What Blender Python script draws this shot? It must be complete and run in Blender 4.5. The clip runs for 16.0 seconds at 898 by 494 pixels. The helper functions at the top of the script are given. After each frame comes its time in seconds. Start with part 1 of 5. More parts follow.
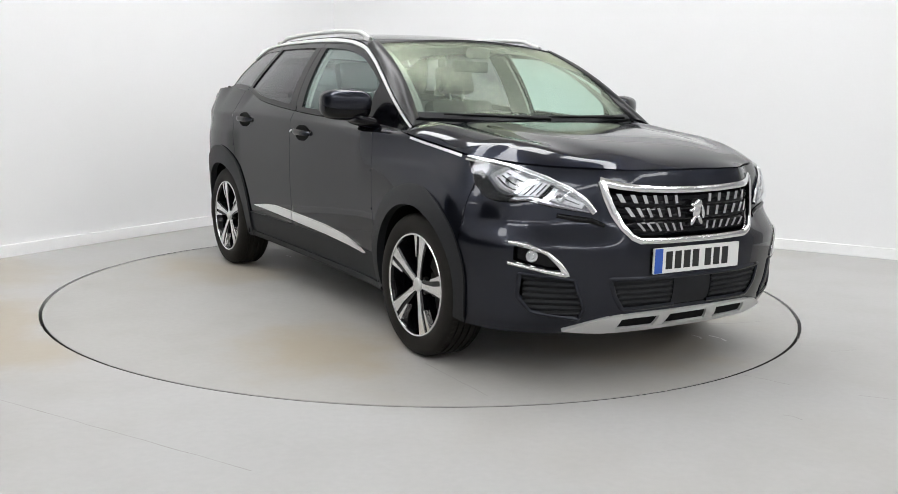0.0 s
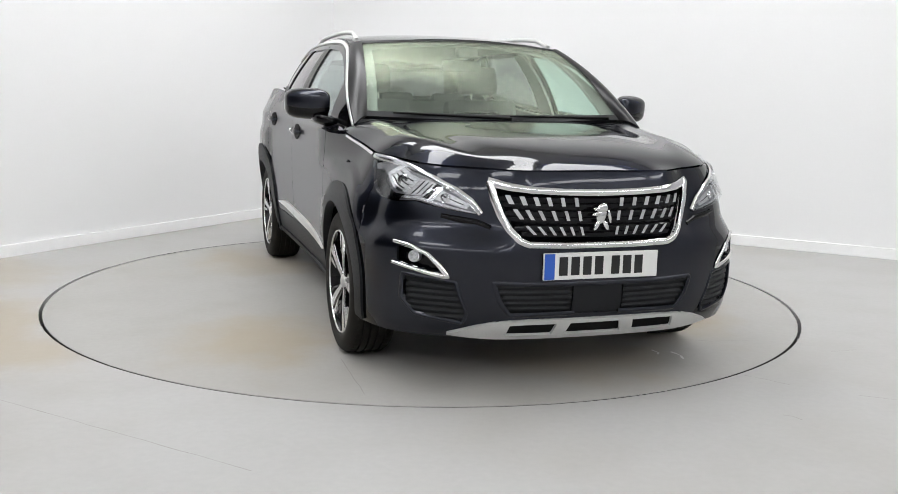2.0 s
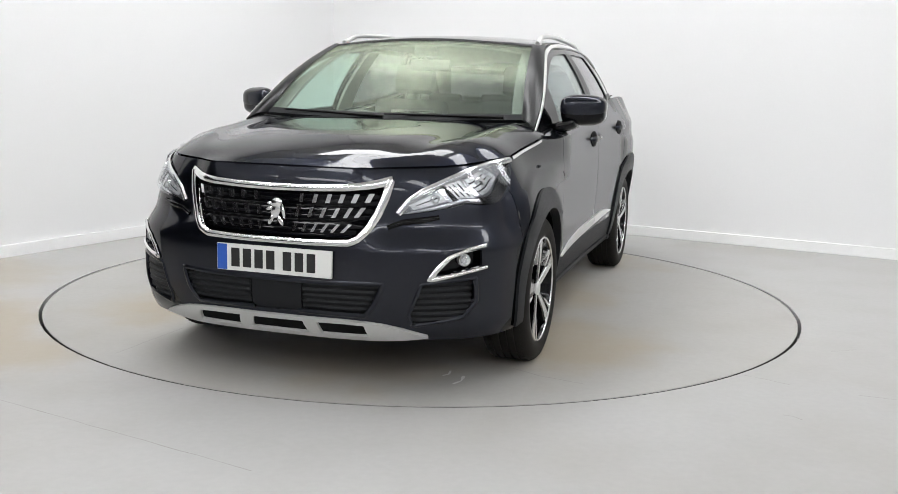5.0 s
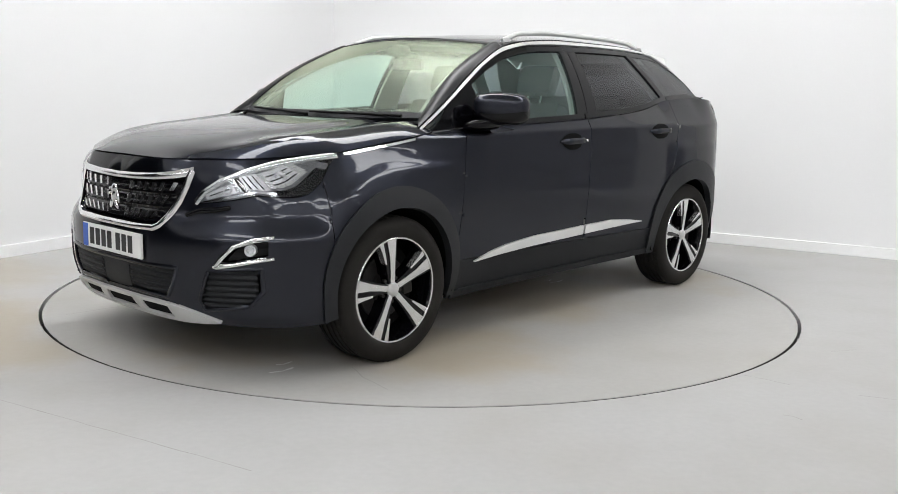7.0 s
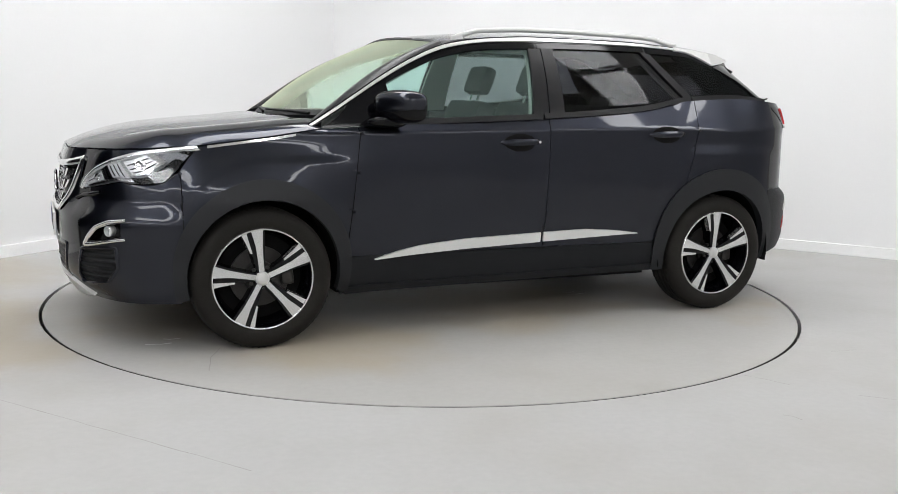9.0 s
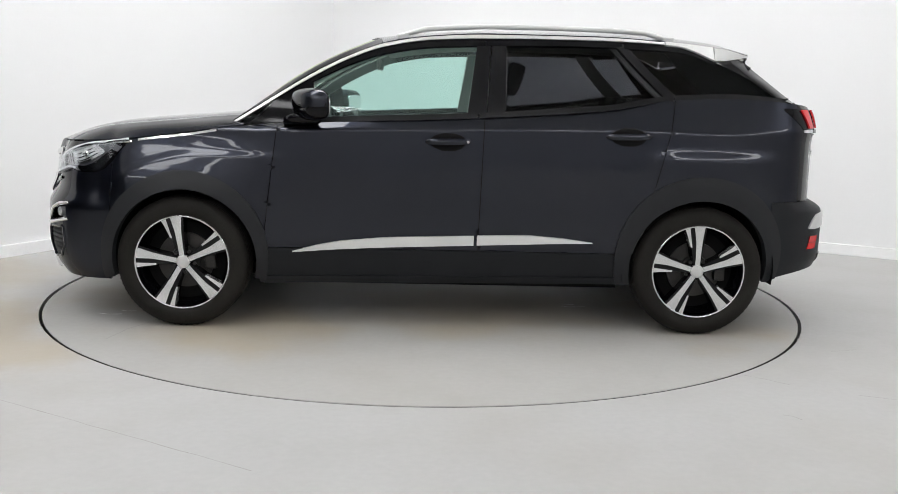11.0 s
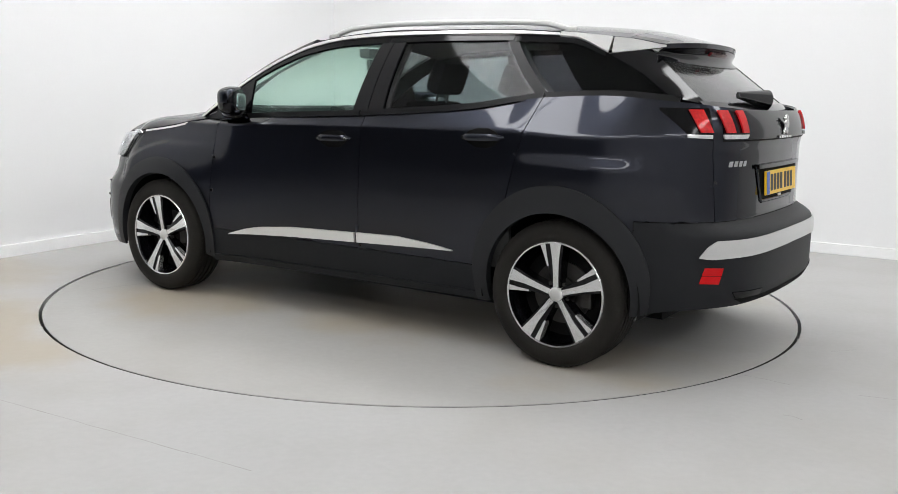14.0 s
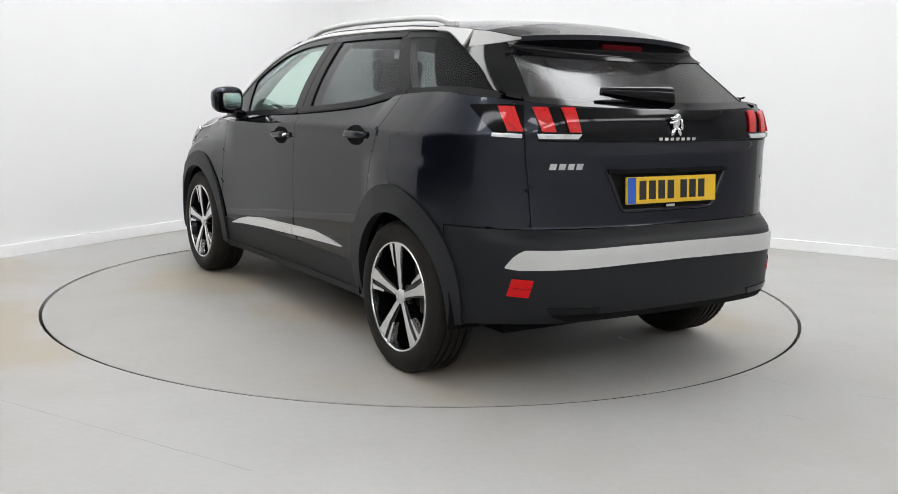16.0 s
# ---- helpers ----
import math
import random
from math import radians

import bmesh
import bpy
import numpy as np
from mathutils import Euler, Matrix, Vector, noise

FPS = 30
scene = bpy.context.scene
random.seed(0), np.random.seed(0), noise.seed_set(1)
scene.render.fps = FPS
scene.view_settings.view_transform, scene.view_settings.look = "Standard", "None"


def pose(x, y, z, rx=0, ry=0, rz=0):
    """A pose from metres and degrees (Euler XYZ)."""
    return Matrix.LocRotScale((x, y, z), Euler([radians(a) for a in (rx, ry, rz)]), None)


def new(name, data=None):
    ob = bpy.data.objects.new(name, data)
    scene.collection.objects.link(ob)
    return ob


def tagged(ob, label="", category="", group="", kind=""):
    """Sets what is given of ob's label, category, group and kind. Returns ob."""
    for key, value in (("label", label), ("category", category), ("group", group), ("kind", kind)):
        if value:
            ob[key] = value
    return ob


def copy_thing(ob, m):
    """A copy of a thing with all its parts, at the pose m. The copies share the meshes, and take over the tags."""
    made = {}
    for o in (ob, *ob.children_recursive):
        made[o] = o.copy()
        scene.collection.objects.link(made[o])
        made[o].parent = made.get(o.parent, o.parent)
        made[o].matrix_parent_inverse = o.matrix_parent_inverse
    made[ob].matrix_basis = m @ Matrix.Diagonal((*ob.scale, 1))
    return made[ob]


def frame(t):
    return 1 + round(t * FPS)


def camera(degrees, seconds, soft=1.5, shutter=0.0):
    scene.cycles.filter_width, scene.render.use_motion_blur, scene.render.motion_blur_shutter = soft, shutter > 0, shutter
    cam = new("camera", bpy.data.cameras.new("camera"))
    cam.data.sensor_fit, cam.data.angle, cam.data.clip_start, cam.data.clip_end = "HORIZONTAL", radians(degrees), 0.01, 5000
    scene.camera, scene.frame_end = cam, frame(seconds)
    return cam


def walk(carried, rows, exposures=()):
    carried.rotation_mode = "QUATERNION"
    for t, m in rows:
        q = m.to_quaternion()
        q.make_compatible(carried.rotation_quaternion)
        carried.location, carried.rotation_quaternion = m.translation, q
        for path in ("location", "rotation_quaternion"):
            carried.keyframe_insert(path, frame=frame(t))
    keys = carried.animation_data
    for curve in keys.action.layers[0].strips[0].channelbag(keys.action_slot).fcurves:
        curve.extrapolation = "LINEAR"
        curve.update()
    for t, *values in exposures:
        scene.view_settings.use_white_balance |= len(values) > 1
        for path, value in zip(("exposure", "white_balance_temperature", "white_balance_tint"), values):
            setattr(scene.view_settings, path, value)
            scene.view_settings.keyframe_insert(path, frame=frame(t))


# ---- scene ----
cam = camera(51.2, 16.0, soft=0.8)
CAM_POSE = pose(0, -5.820, 1.2345, 0, 0, -1.465) @ pose(0, 0, 0, 90 - 9.304, 0, 0) @ pose(0, 0, 0, 0, 0, 1.369)
walk(cam, [(0, CAM_POSE), (16, CAM_POSE)])

# turn of the turntable, degrees about its axis, second by second
TURN = [(0, -59.3), (0.5, -60.26), (1.0, -62.99), (1.5, -67.3), (2.0, -73.2), (2.5, -79.25), (3.0, -85.45), (3.5, -91.45),
        (4.0, -97.6), (4.5, -103.55), (5.3, -113.2), (6.1, -122.9), (7.0, -133.9), (7.5, -139.75), (8.0, -145.75), (8.5, -151.65),
        (9.0, -157.5), (9.8, -166.6), (10.6, -175.7), (11.5, -185.8), (12.0, -191.75), (12.5, -197.5), (13.0, -203.45),
        (13.5, -209.25), (14.0, -215.1), (14.5, -220.9), (15.0, -226.8), (15.5, -232.6), (16.0, -238.6)]
CAR_SHIFT = (-0.0975, 0.112)

# ---- world and light ----
world = bpy.data.worlds.new("world")
scene.world = world
world.use_nodes = True
world.node_tree.nodes["Background"].inputs[0].default_value = (0.5, 0.55, 0.6, 1)
world.node_tree.nodes["Background"].inputs[1].default_value = 0.03
LAMP_STRENGTH = 9.2


# ---- materials ----
def mat(name, colour, rough=0.5, metal=0.0, coat=0.0, var=0.08, scale=6.0, fine=120.0, bump=0.0, rough_var=0.0, emit=0.0, spec=0.5, coat_rough=0.03, tint=None, coat_ior=1.5):
    """A surface with colour changes at two scales, fine relief and uneven gloss."""
    m = bpy.data.materials.new(name)
    m.use_nodes = True
    nt, b = m.node_tree, m.node_tree.nodes["Principled BSDF"]
    b.inputs["Roughness"].default_value, b.inputs["Metallic"].default_value = rough, metal
    b.inputs["Coat Weight"].default_value, b.inputs["Coat Roughness"].default_value = coat, coat_rough
    b.inputs["Specular IOR Level"].default_value, b.inputs["Coat IOR"].default_value = spec, coat_ior
    geo = nt.nodes.new("ShaderNodeTexCoord")
    big, small = nt.nodes.new("ShaderNodeTexNoise"), nt.nodes.new("ShaderNodeTexNoise")
    for n, s in ((big, scale), (small, fine)):
        n.inputs["Scale"].default_value, n.inputs["Detail"].default_value = s, 4
        nt.links.new(geo.outputs["Object"], n.inputs["Vector"])
    add = nt.nodes.new("ShaderNodeMath")
    add.operation = "ADD"
    nt.links.new(big.outputs["Fac"], add.inputs[0])
    nt.links.new(small.outputs["Fac"], add.inputs[1])
    ramp = nt.nodes.new("ShaderNodeMapRange")
    ramp.inputs["From Min"].default_value, ramp.inputs["From Max"].default_value = 0.6, 1.4
    nt.links.new(add.outputs[0], ramp.inputs["Value"])
    mix = nt.nodes.new("ShaderNodeMix")
    mix.data_type = "RGBA"
    lo, hi = [c * (1 - var) for c in colour], [min(1, c * (1 + var)) for c in colour]
    if tint:
        lo = list(tint)
    mix.inputs["A"].default_value, mix.inputs["B"].default_value = (*lo, 1), (*hi, 1)
    nt.links.new(ramp.outputs[0], mix.inputs["Factor"])
    nt.links.new(mix.outputs["Result"], b.inputs["Base Color"])
    if rough_var:
        r = nt.nodes.new("ShaderNodeMapRange")
        r.inputs["To Min"].default_value, r.inputs["To Max"].default_value = max(0, rough - rough_var), rough + rough_var
        nt.links.new(big.outputs["Fac"], r.inputs["Value"])
        nt.links.new(r.outputs[0], b.inputs["Roughness"])
    if bump:
        bp = nt.nodes.new("ShaderNodeBump")
        bp.inputs["Strength"].default_value, bp.inputs["Distance"].default_value = bump, 0.002
        nt.links.new(small.outputs["Fac"], bp.inputs["Height"])
        nt.links.new(bp.outputs[0], b.inputs["Normal"])
    if emit:
        b.inputs["Emission Color"].default_value, b.inputs["Emission Strength"].default_value = (*colour, 1), emit
    return m


def glass(name, colour, rough=0.0, ior=1.45, through_part=0.7, gloss=(1, 1, 1), haze=0.0, haze_colour=(0.7, 0.75, 0.7)):
    """Thin pane: clear with a tint, a faint diffuse haze in place of glare, and a mirror coat that follows Fresnel."""
    m = bpy.data.materials.new(name)
    m.use_nodes = True
    nt = m.node_tree
    nt.nodes.remove(nt.nodes["Principled BSDF"])
    out = nt.nodes["Material Output"]
    tr, gl, mx, fr = (nt.nodes.new(n) for n in ("ShaderNodeBsdfTransparent", "ShaderNodeBsdfGlossy", "ShaderNodeMixShader", "ShaderNodeLayerWeight"))
    tr.inputs[0].default_value = (*[c * through_part for c in colour], 1)
    gl.inputs["Roughness"].default_value, gl.inputs["Color"].default_value = rough, (*gloss, 1)
    f0 = ((ior - 1) / (ior + 1)) ** 2
    fr.inputs["Blend"].default_value = 0.5
    power, scale = nt.nodes.new("ShaderNodeMath"), nt.nodes.new("ShaderNodeMapRange")
    power.operation = "POWER"
    power.inputs[1].default_value = 5
    scale.inputs["To Min"].default_value = f0
    nt.links.new(fr.outputs["Facing"], power.inputs[0])
    nt.links.new(power.outputs[0], scale.inputs["Value"])
    nt.links.new(scale.outputs[0], mx.inputs[0])
    clear = tr.outputs[0]
    # pale diffuse veil stands in for glare on the pane
    if haze:
        df, dm = nt.nodes.new("ShaderNodeBsdfDiffuse"), nt.nodes.new("ShaderNodeMixShader")
        df.inputs[0].default_value, dm.inputs[0].default_value = (*haze_colour, 1), haze
        nt.links.new(tr.outputs[0], dm.inputs[1])
        nt.links.new(df.outputs[0], dm.inputs[2])
        clear = dm.outputs[0]
    nt.links.new(clear, mx.inputs[1])
    nt.links.new(gl.outputs[0], mx.inputs[2])
    nt.links.new(mx.outputs[0], out.inputs[0])
    return m


def floor_material(name, stain, scuff, spots, base_colour=(0.440, 0.437, 0.430)):
    """Grey painted concrete with ochre stains, pale scuffs and uneven gloss. spots: (x, y, radius, share) of single stains."""
    m = mat(name, base_colour, rough=0.50, var=0.04, scale=0.9, fine=30, bump=0.04, rough_var=0.08, spec=0.06)
    nt, b = m.node_tree, m.node_tree.nodes["Principled BSDF"]
    base = b.inputs["Base Color"].links[0].from_socket
    co = nt.nodes.new("ShaderNodeTexCoord")

    def layer(fac, colour):
        nonlocal base
        mx = nt.nodes.new("ShaderNodeMix")
        mx.data_type = "RGBA"
        mx.inputs["B"].default_value = (*colour, 1)
        nt.links.new(fac, mx.inputs["Factor"])
        nt.links.new(base, mx.inputs["A"])
        base = mx.outputs["Result"]
    for scale, lo, hi, colour, most in ((0.8, 0.38, 0.80, (0.36, 0.335, 0.29), stain), (3.1, 0.40, 0.85, (0.34, 0.325, 0.30), scuff)):
        n, r = nt.nodes.new("ShaderNodeTexNoise"), nt.nodes.new("ShaderNodeMapRange")
        n.inputs["Scale"].default_value, n.inputs["Detail"].default_value, n.inputs["Roughness"].default_value = scale, 3, 0.5
        r.interpolation_type = "SMOOTHSTEP"
        r.inputs["From Min"].default_value, r.inputs["From Max"].default_value, r.inputs["To Max"].default_value = lo, hi, most
        nt.links.new(co.outputs["Object"], n.inputs["Vector"])
        nt.links.new(n.outputs["Fac"], r.inputs["Value"])
        layer(r.outputs[0], colour)
    warp, mul, add = nt.nodes.new("ShaderNodeTexNoise"), nt.nodes.new("ShaderNodeVectorMath"), nt.nodes.new("ShaderNodeVectorMath")
    warp.inputs["Scale"].default_value, warp.inputs["Detail"].default_value = 2.2, 6
    mul.operation, add.operation = "SCALE", "ADD"
    mul.inputs["Scale"].default_value = 1.1
    nt.links.new(co.outputs["Object"], warp.inputs["Vector"])
    nt.links.new(warp.outputs["Color"], mul.inputs[0])
    nt.links.new(mul.outputs[0], add.inputs[0])
    nt.links.new(co.outputs["Object"], add.inputs[1])
    for x, y, radius, share in spots:
        d, r = nt.nodes.new("ShaderNodeVectorMath"), nt.nodes.new("ShaderNodeMapRange")
        d.operation = "DISTANCE"
        d.inputs[1].default_value = (x + 0.55, y + 0.55, 0.55)
        r.interpolation_type = "SMOOTHSTEP"
        r.inputs["From Min"].default_value, r.inputs["From Max"].default_value = radius, radius * 0.25
        r.inputs["To Max"].default_value = share
        nt.links.new(add.outputs[0], d.inputs[0])
        nt.links.new(d.outputs["Value"], r.inputs["Value"])
        layer(r.outputs[0], (0.39, 0.325, 0.225))
    nt.links.new(base, b.inputs["Base Color"])
    return m


FLOOR = floor_material("floor_paint", 0.35, 0.20, [(-2.40, -0.9, 0.75, 0.55), (-2.05, -1.55, 0.6, 0.55), (-2.9, 0.2, 0.7, 0.4)])
TABLE = floor_material("table_paint", 0.30, 0.30, [(1.0, -1.1, 0.7, 0.6), (0.9, 1.0, 0.8, 0.6), (-0.3, 0.5, 0.9, 0.6), (-1.2, -0.9, 0.7, 0.5), (1.6, 0.2, 0.6, 0.5), (-1.5, 0.8, 0.6, 0.5)], (0.412, 0.406, 0.390))
WALL = mat("wall_paint", (0.81, 0.81, 0.812), rough=0.6, var=0.012, scale=0.7, fine=60, bump=0.05)
# Walls out of view, greyed to darken what the car reflects.
BACKWALL = mat("dimmed_unseen_wall", (0.42, 0.42, 0.43), rough=0.7, var=0.06, scale=1)
# Unseen bay behind the dark door reflection; near-black colour stands in for its shade.
BAY_SHADE = mat("bay_shade", (0.02, 0.02, 0.022), rough=0.8, var=0.2, scale=1)
CEIL = mat("ceiling_paint", (0.78, 0.78, 0.76), rough=0.8, var=0.03, scale=1)
SKIRT = mat("skirting_paint", (0.89, 0.89, 0.89), rough=0.4, var=0.02)
CRACK = mat("crack_grey", (0.30, 0.29, 0.275), rough=0.7)
CHIP = mat("pale_chip", (0.62, 0.62, 0.61), rough=0.4)
GAP = mat("gap_dark", (0.03, 0.028, 0.025), rough=0.9, spec=0.2)
PAINT = mat("car_paint", (0.0215, 0.0237, 0.0325), rough=0.33, metal=0.95, coat=1.0, var=0.08, scale=3, fine=900, coat_rough=0.05, spec=0.08, coat_ior=1.36)
PAINT.node_tree.nodes["Principled BSDF"].inputs["Specular Tint"].default_value = (0.12, 0.13, 0.18, 1)
GLOSS = mat("gloss_black", (0.003, 0.003, 0.004), rough=0.08, coat=0.0, var=0.1, spec=0.24)
PLASTIC = mat("black_plastic", (0.0105, 0.0115, 0.0135), rough=0.5, spec=0.22, var=0.15, scale=8, fine=500, bump=0.25)
CLADDING = mat("arch_plastic", (0.0140, 0.0150, 0.0172), rough=0.48, spec=0.28, var=0.15, scale=8, fine=500, bump=0.25)
RUBBER = mat("tyre_rubber", (0.0125, 0.0112, 0.0095), rough=0.7, spec=0.22, var=0.3, scale=9, fine=160, bump=0.3)
CHROME = mat("chrome", (0.78, 0.78, 0.78), rough=0.14, metal=1.0, var=0.03)
STRIP = mat("bright_anodised_trim", (0.78, 0.78, 0.77), rough=0.28, metal=0.5, var=0.03)
SATIN = mat("satin_aluminium", (0.60, 0.60, 0.59), rough=0.36, metal=0.35, var=0.03)
ALLOY = mat("machined_alloy", (0.72, 0.72, 0.72), rough=0.24, metal=0.85, var=0.04)
DARK = mat("dark_cavity", (0.005, 0.005, 0.005), rough=0.8, spec=0.12)
CABIN = mat("cabin_cloth", (0.065, 0.065, 0.067), rough=0.85, var=0.2, fine=300, bump=0.3)
HEADLINER = mat("headliner", (0.46, 0.46, 0.43), rough=0.9, var=0.05)
DASH = mat("dash_plastic", (0.085, 0.085, 0.085), rough=0.6, var=0.15, bump=0.1)
RED = mat("red_lens", (0.55, 0.004, 0.006), rough=0.2, spec=0.25, coat=0.0, var=0.08, emit=0.0)
REDGLOW = mat("red_lamp", (0.62, 0.008, 0.010), rough=0.35, spec=0.2, coat=0.6, var=0.35, scale=18, fine=90)
REFLECTOR = mat("lamp_reflector", (0.90, 0.91, 0.93), rough=0.20, metal=0.55, var=0.35, scale=45, bump=0.6)
LAMPGREY = mat("lamp_housing_grey", (0.14, 0.14, 0.15), rough=0.3, metal=0.7, var=0.3, scale=40)
LENS = glass("clear_lens", (0.98, 0.99, 1.0), ior=1.38, through_part=0.96)
WINDOW = glass("window_green", (0.88, 0.985, 0.96), rough=0.02, ior=1.36, through_part=0.985, haze=0.03, haze_colour=(0.55, 0.75, 0.70))
# yellow-green gloss tint puts a reflected sheen into the glass colour
WSCREEN = glass("windscreen_glass", (0.92, 0.985, 0.94), rough=0.30, ior=1.30, through_part=0.985, gloss=(0.70, 0.74, 0.58), haze=0.045, haze_colour=(0.66, 0.74, 0.68))
PRIVACY = glass("privacy_glass", (0.55, 0.56, 0.58), rough=0.0, ior=1.25, through_part=0.86)
PILLAR = mat("pillar_film", (0.006, 0.006, 0.007), rough=0.30, spec=0.22, var=0.1, fine=400)
REARGLASS = glass("rear_window_glass", (0.5, 0.5, 0.52), rough=0.12, ior=1.38, through_part=0.7, haze=0.03, haze_colour=(0.6, 0.58, 0.55))
DIMRED = mat("unlit_red_lens", (0.10, 0.003, 0.005), rough=0.2, spec=0.3, var=0.08)
TRIM = mat("grey_trim", (0.20, 0.205, 0.20), rough=0.8, var=0.08)
BLADE = mat("satin_silver_paint", (0.66, 0.66, 0.65), rough=0.34, metal=0.1, var=0.02)
PLATE_W = mat("plate_white", (0.80, 0.80, 0.78), rough=0.35, var=0.02)
PLATE_Y = mat("plate_yellow", (0.80, 0.50, 0.02), rough=0.35, var=0.03)
PLATE_B = mat("plate_blue", (0.02, 0.10, 0.48), rough=0.35, var=0.03)
INK = mat("plate_black", (0.01, 0.01, 0.01), rough=0.5)
STEEL = mat("brake_steel", (0.05, 0.048, 0.046), rough=0.5, metal=0.9, var=0.2)
DIFF = mat("lamp_diffuser", (0.985, 0.99, 1.0), rough=0.5, emit=LAMP_STRENGTH)
HOUSING = mat("lamp_housing", (0.7, 0.7, 0.7), rough=0.4)


# ---- mesh helpers ----
def mesh_ob(name, verts, faces, material, parent=None, smooth=True, label=""):
    me = bpy.data.meshes.new(name)
    me.from_pydata([tuple(map(float, v)) for v in verts], [], [tuple(map(int, f)) for f in faces])
    me.materials.append(material)
    me.polygons.foreach_set("use_smooth", [smooth] * len(me.polygons))
    me.update()
    ob = new(name, me)
    if parent:
        ob.parent = parent
    if label:
        tagged(ob, label)
    return ob


def part(name, bm, material, parent, label="", smooth=False):
    me = bpy.data.meshes.new(name)
    bmesh.ops.recalc_face_normals(bm, faces=bm.faces)
    for f in bm.faces:
        f.smooth = smooth
    bm.to_mesh(me)
    bm.free()
    me.materials.append(material)
    if smooth:
        me.set_sharp_from_angle(angle=radians(38))
    ob = new(name, me)
    if parent:
        ob.parent = parent
    if label:
        tagged(ob, label)
    return ob


def box(bm, x0, x1, y0, y1, z0, z1, bevel=0.0, m=None):
    r = bmesh.ops.create_cube(bm, size=1)
    vs = r["verts"]
    for v in vs:
        v.co = Vector((x0 + (v.co.x + 0.5) * (x1 - x0), y0 + (v.co.y + 0.5) * (y1 - y0), z0 + (v.co.z + 0.5) * (z1 - z0)))
    if bevel:
        es = {e for v in vs for e in v.link_edges}
        r2 = bmesh.ops.bevel(bm, geom=list(es), offset=bevel, segments=2, affect="EDGES", profile=0.6)
        vs = list({v for f in r2["faces"] for v in f.verts} | {v for v in vs if v.is_valid})
    if m is not None:
        for v in vs:
            v.co = m @ v.co
    return vs


def box_part(name, dims, material, parent, label="", bevel=0.0, m=None):
    bm = bmesh.new()
    box(bm, *dims, bevel=bevel, m=m)
    return part(name, bm, material, parent, label)


def spline(xs, ys):
    """Smooth curve through points (monotone cubic), as a function of numpy arrays."""
    xs, ys = np.asarray(xs, float), np.asarray(ys, float)
    if xs[0] > xs[-1]:
        xs, ys = xs[::-1], ys[::-1]
    h, d = np.diff(xs), np.diff(ys) / np.diff(xs)
    m = np.zeros(len(xs))
    m[0], m[-1] = d[0], d[-1]
    for i in range(1, len(xs) - 1):
        if d[i - 1] * d[i] > 0:
            w1, w2 = 2 * h[i] + h[i - 1], h[i] + 2 * h[i - 1]
            m[i] = (w1 + w2) / (w1 / d[i - 1] + w2 / d[i])

    def f(x):
        x = np.clip(np.asarray(x, float), xs[0], xs[-1])
        i = np.clip(np.searchsorted(xs, x) - 1, 0, len(xs) - 2)
        t = (x - xs[i]) / h[i]
        return ((1 + 2 * t) * (1 - t) ** 2 * ys[i] + t * (1 - t) ** 2 * h[i] * m[i] + t * t * (3 - 2 * t) * ys[i + 1] + t * t * (t - 1) * h[i] * m[i + 1])
    return f


def natural(ts, ys):
    """Natural cubic spline, for outlines."""
    ts, ys = np.asarray(ts, float), np.asarray(ys, float)
    n, h = len(ts), np.diff(ts)
    a, r = np.eye(n), np.zeros(n)
    for i in range(1, n - 1):
        a[i, i - 1:i + 2] = h[i - 1], 2 * (h[i - 1] + h[i]), h[i]
        r[i] = 6 * ((ys[i + 1] - ys[i]) / h[i] - (ys[i] - ys[i - 1]) / h[i - 1])
    m = np.linalg.solve(a, r)

    def f(t):
        t = np.asarray(t, float)
        i = np.clip(np.searchsorted(ts, t) - 1, 0, n - 2)
        u, v = ts[i + 1] - t, t - ts[i]
        return (m[i] * u ** 3 + m[i + 1] * v ** 3) / (6 * h[i]) + (ys[i] / h[i] - m[i] * h[i] / 6) * u + (ys[i + 1] / h[i] - m[i + 1] * h[i] / 6) * v
    return f


def grid_normals(p):
    du, dv = np.gradient(p, axis=0), np.gradient(p, axis=1)
    n = np.cross(du, dv)
    n /= np.maximum(np.linalg.norm(n, axis=2, keepdims=True), 1e-9)
    out = p - np.array([0.0, 0.0, 0.75]) * [1, 1, 1]
    out[..., 0] *= 0.25
    if (n * out).sum() < 0:
        n = -n
    return n


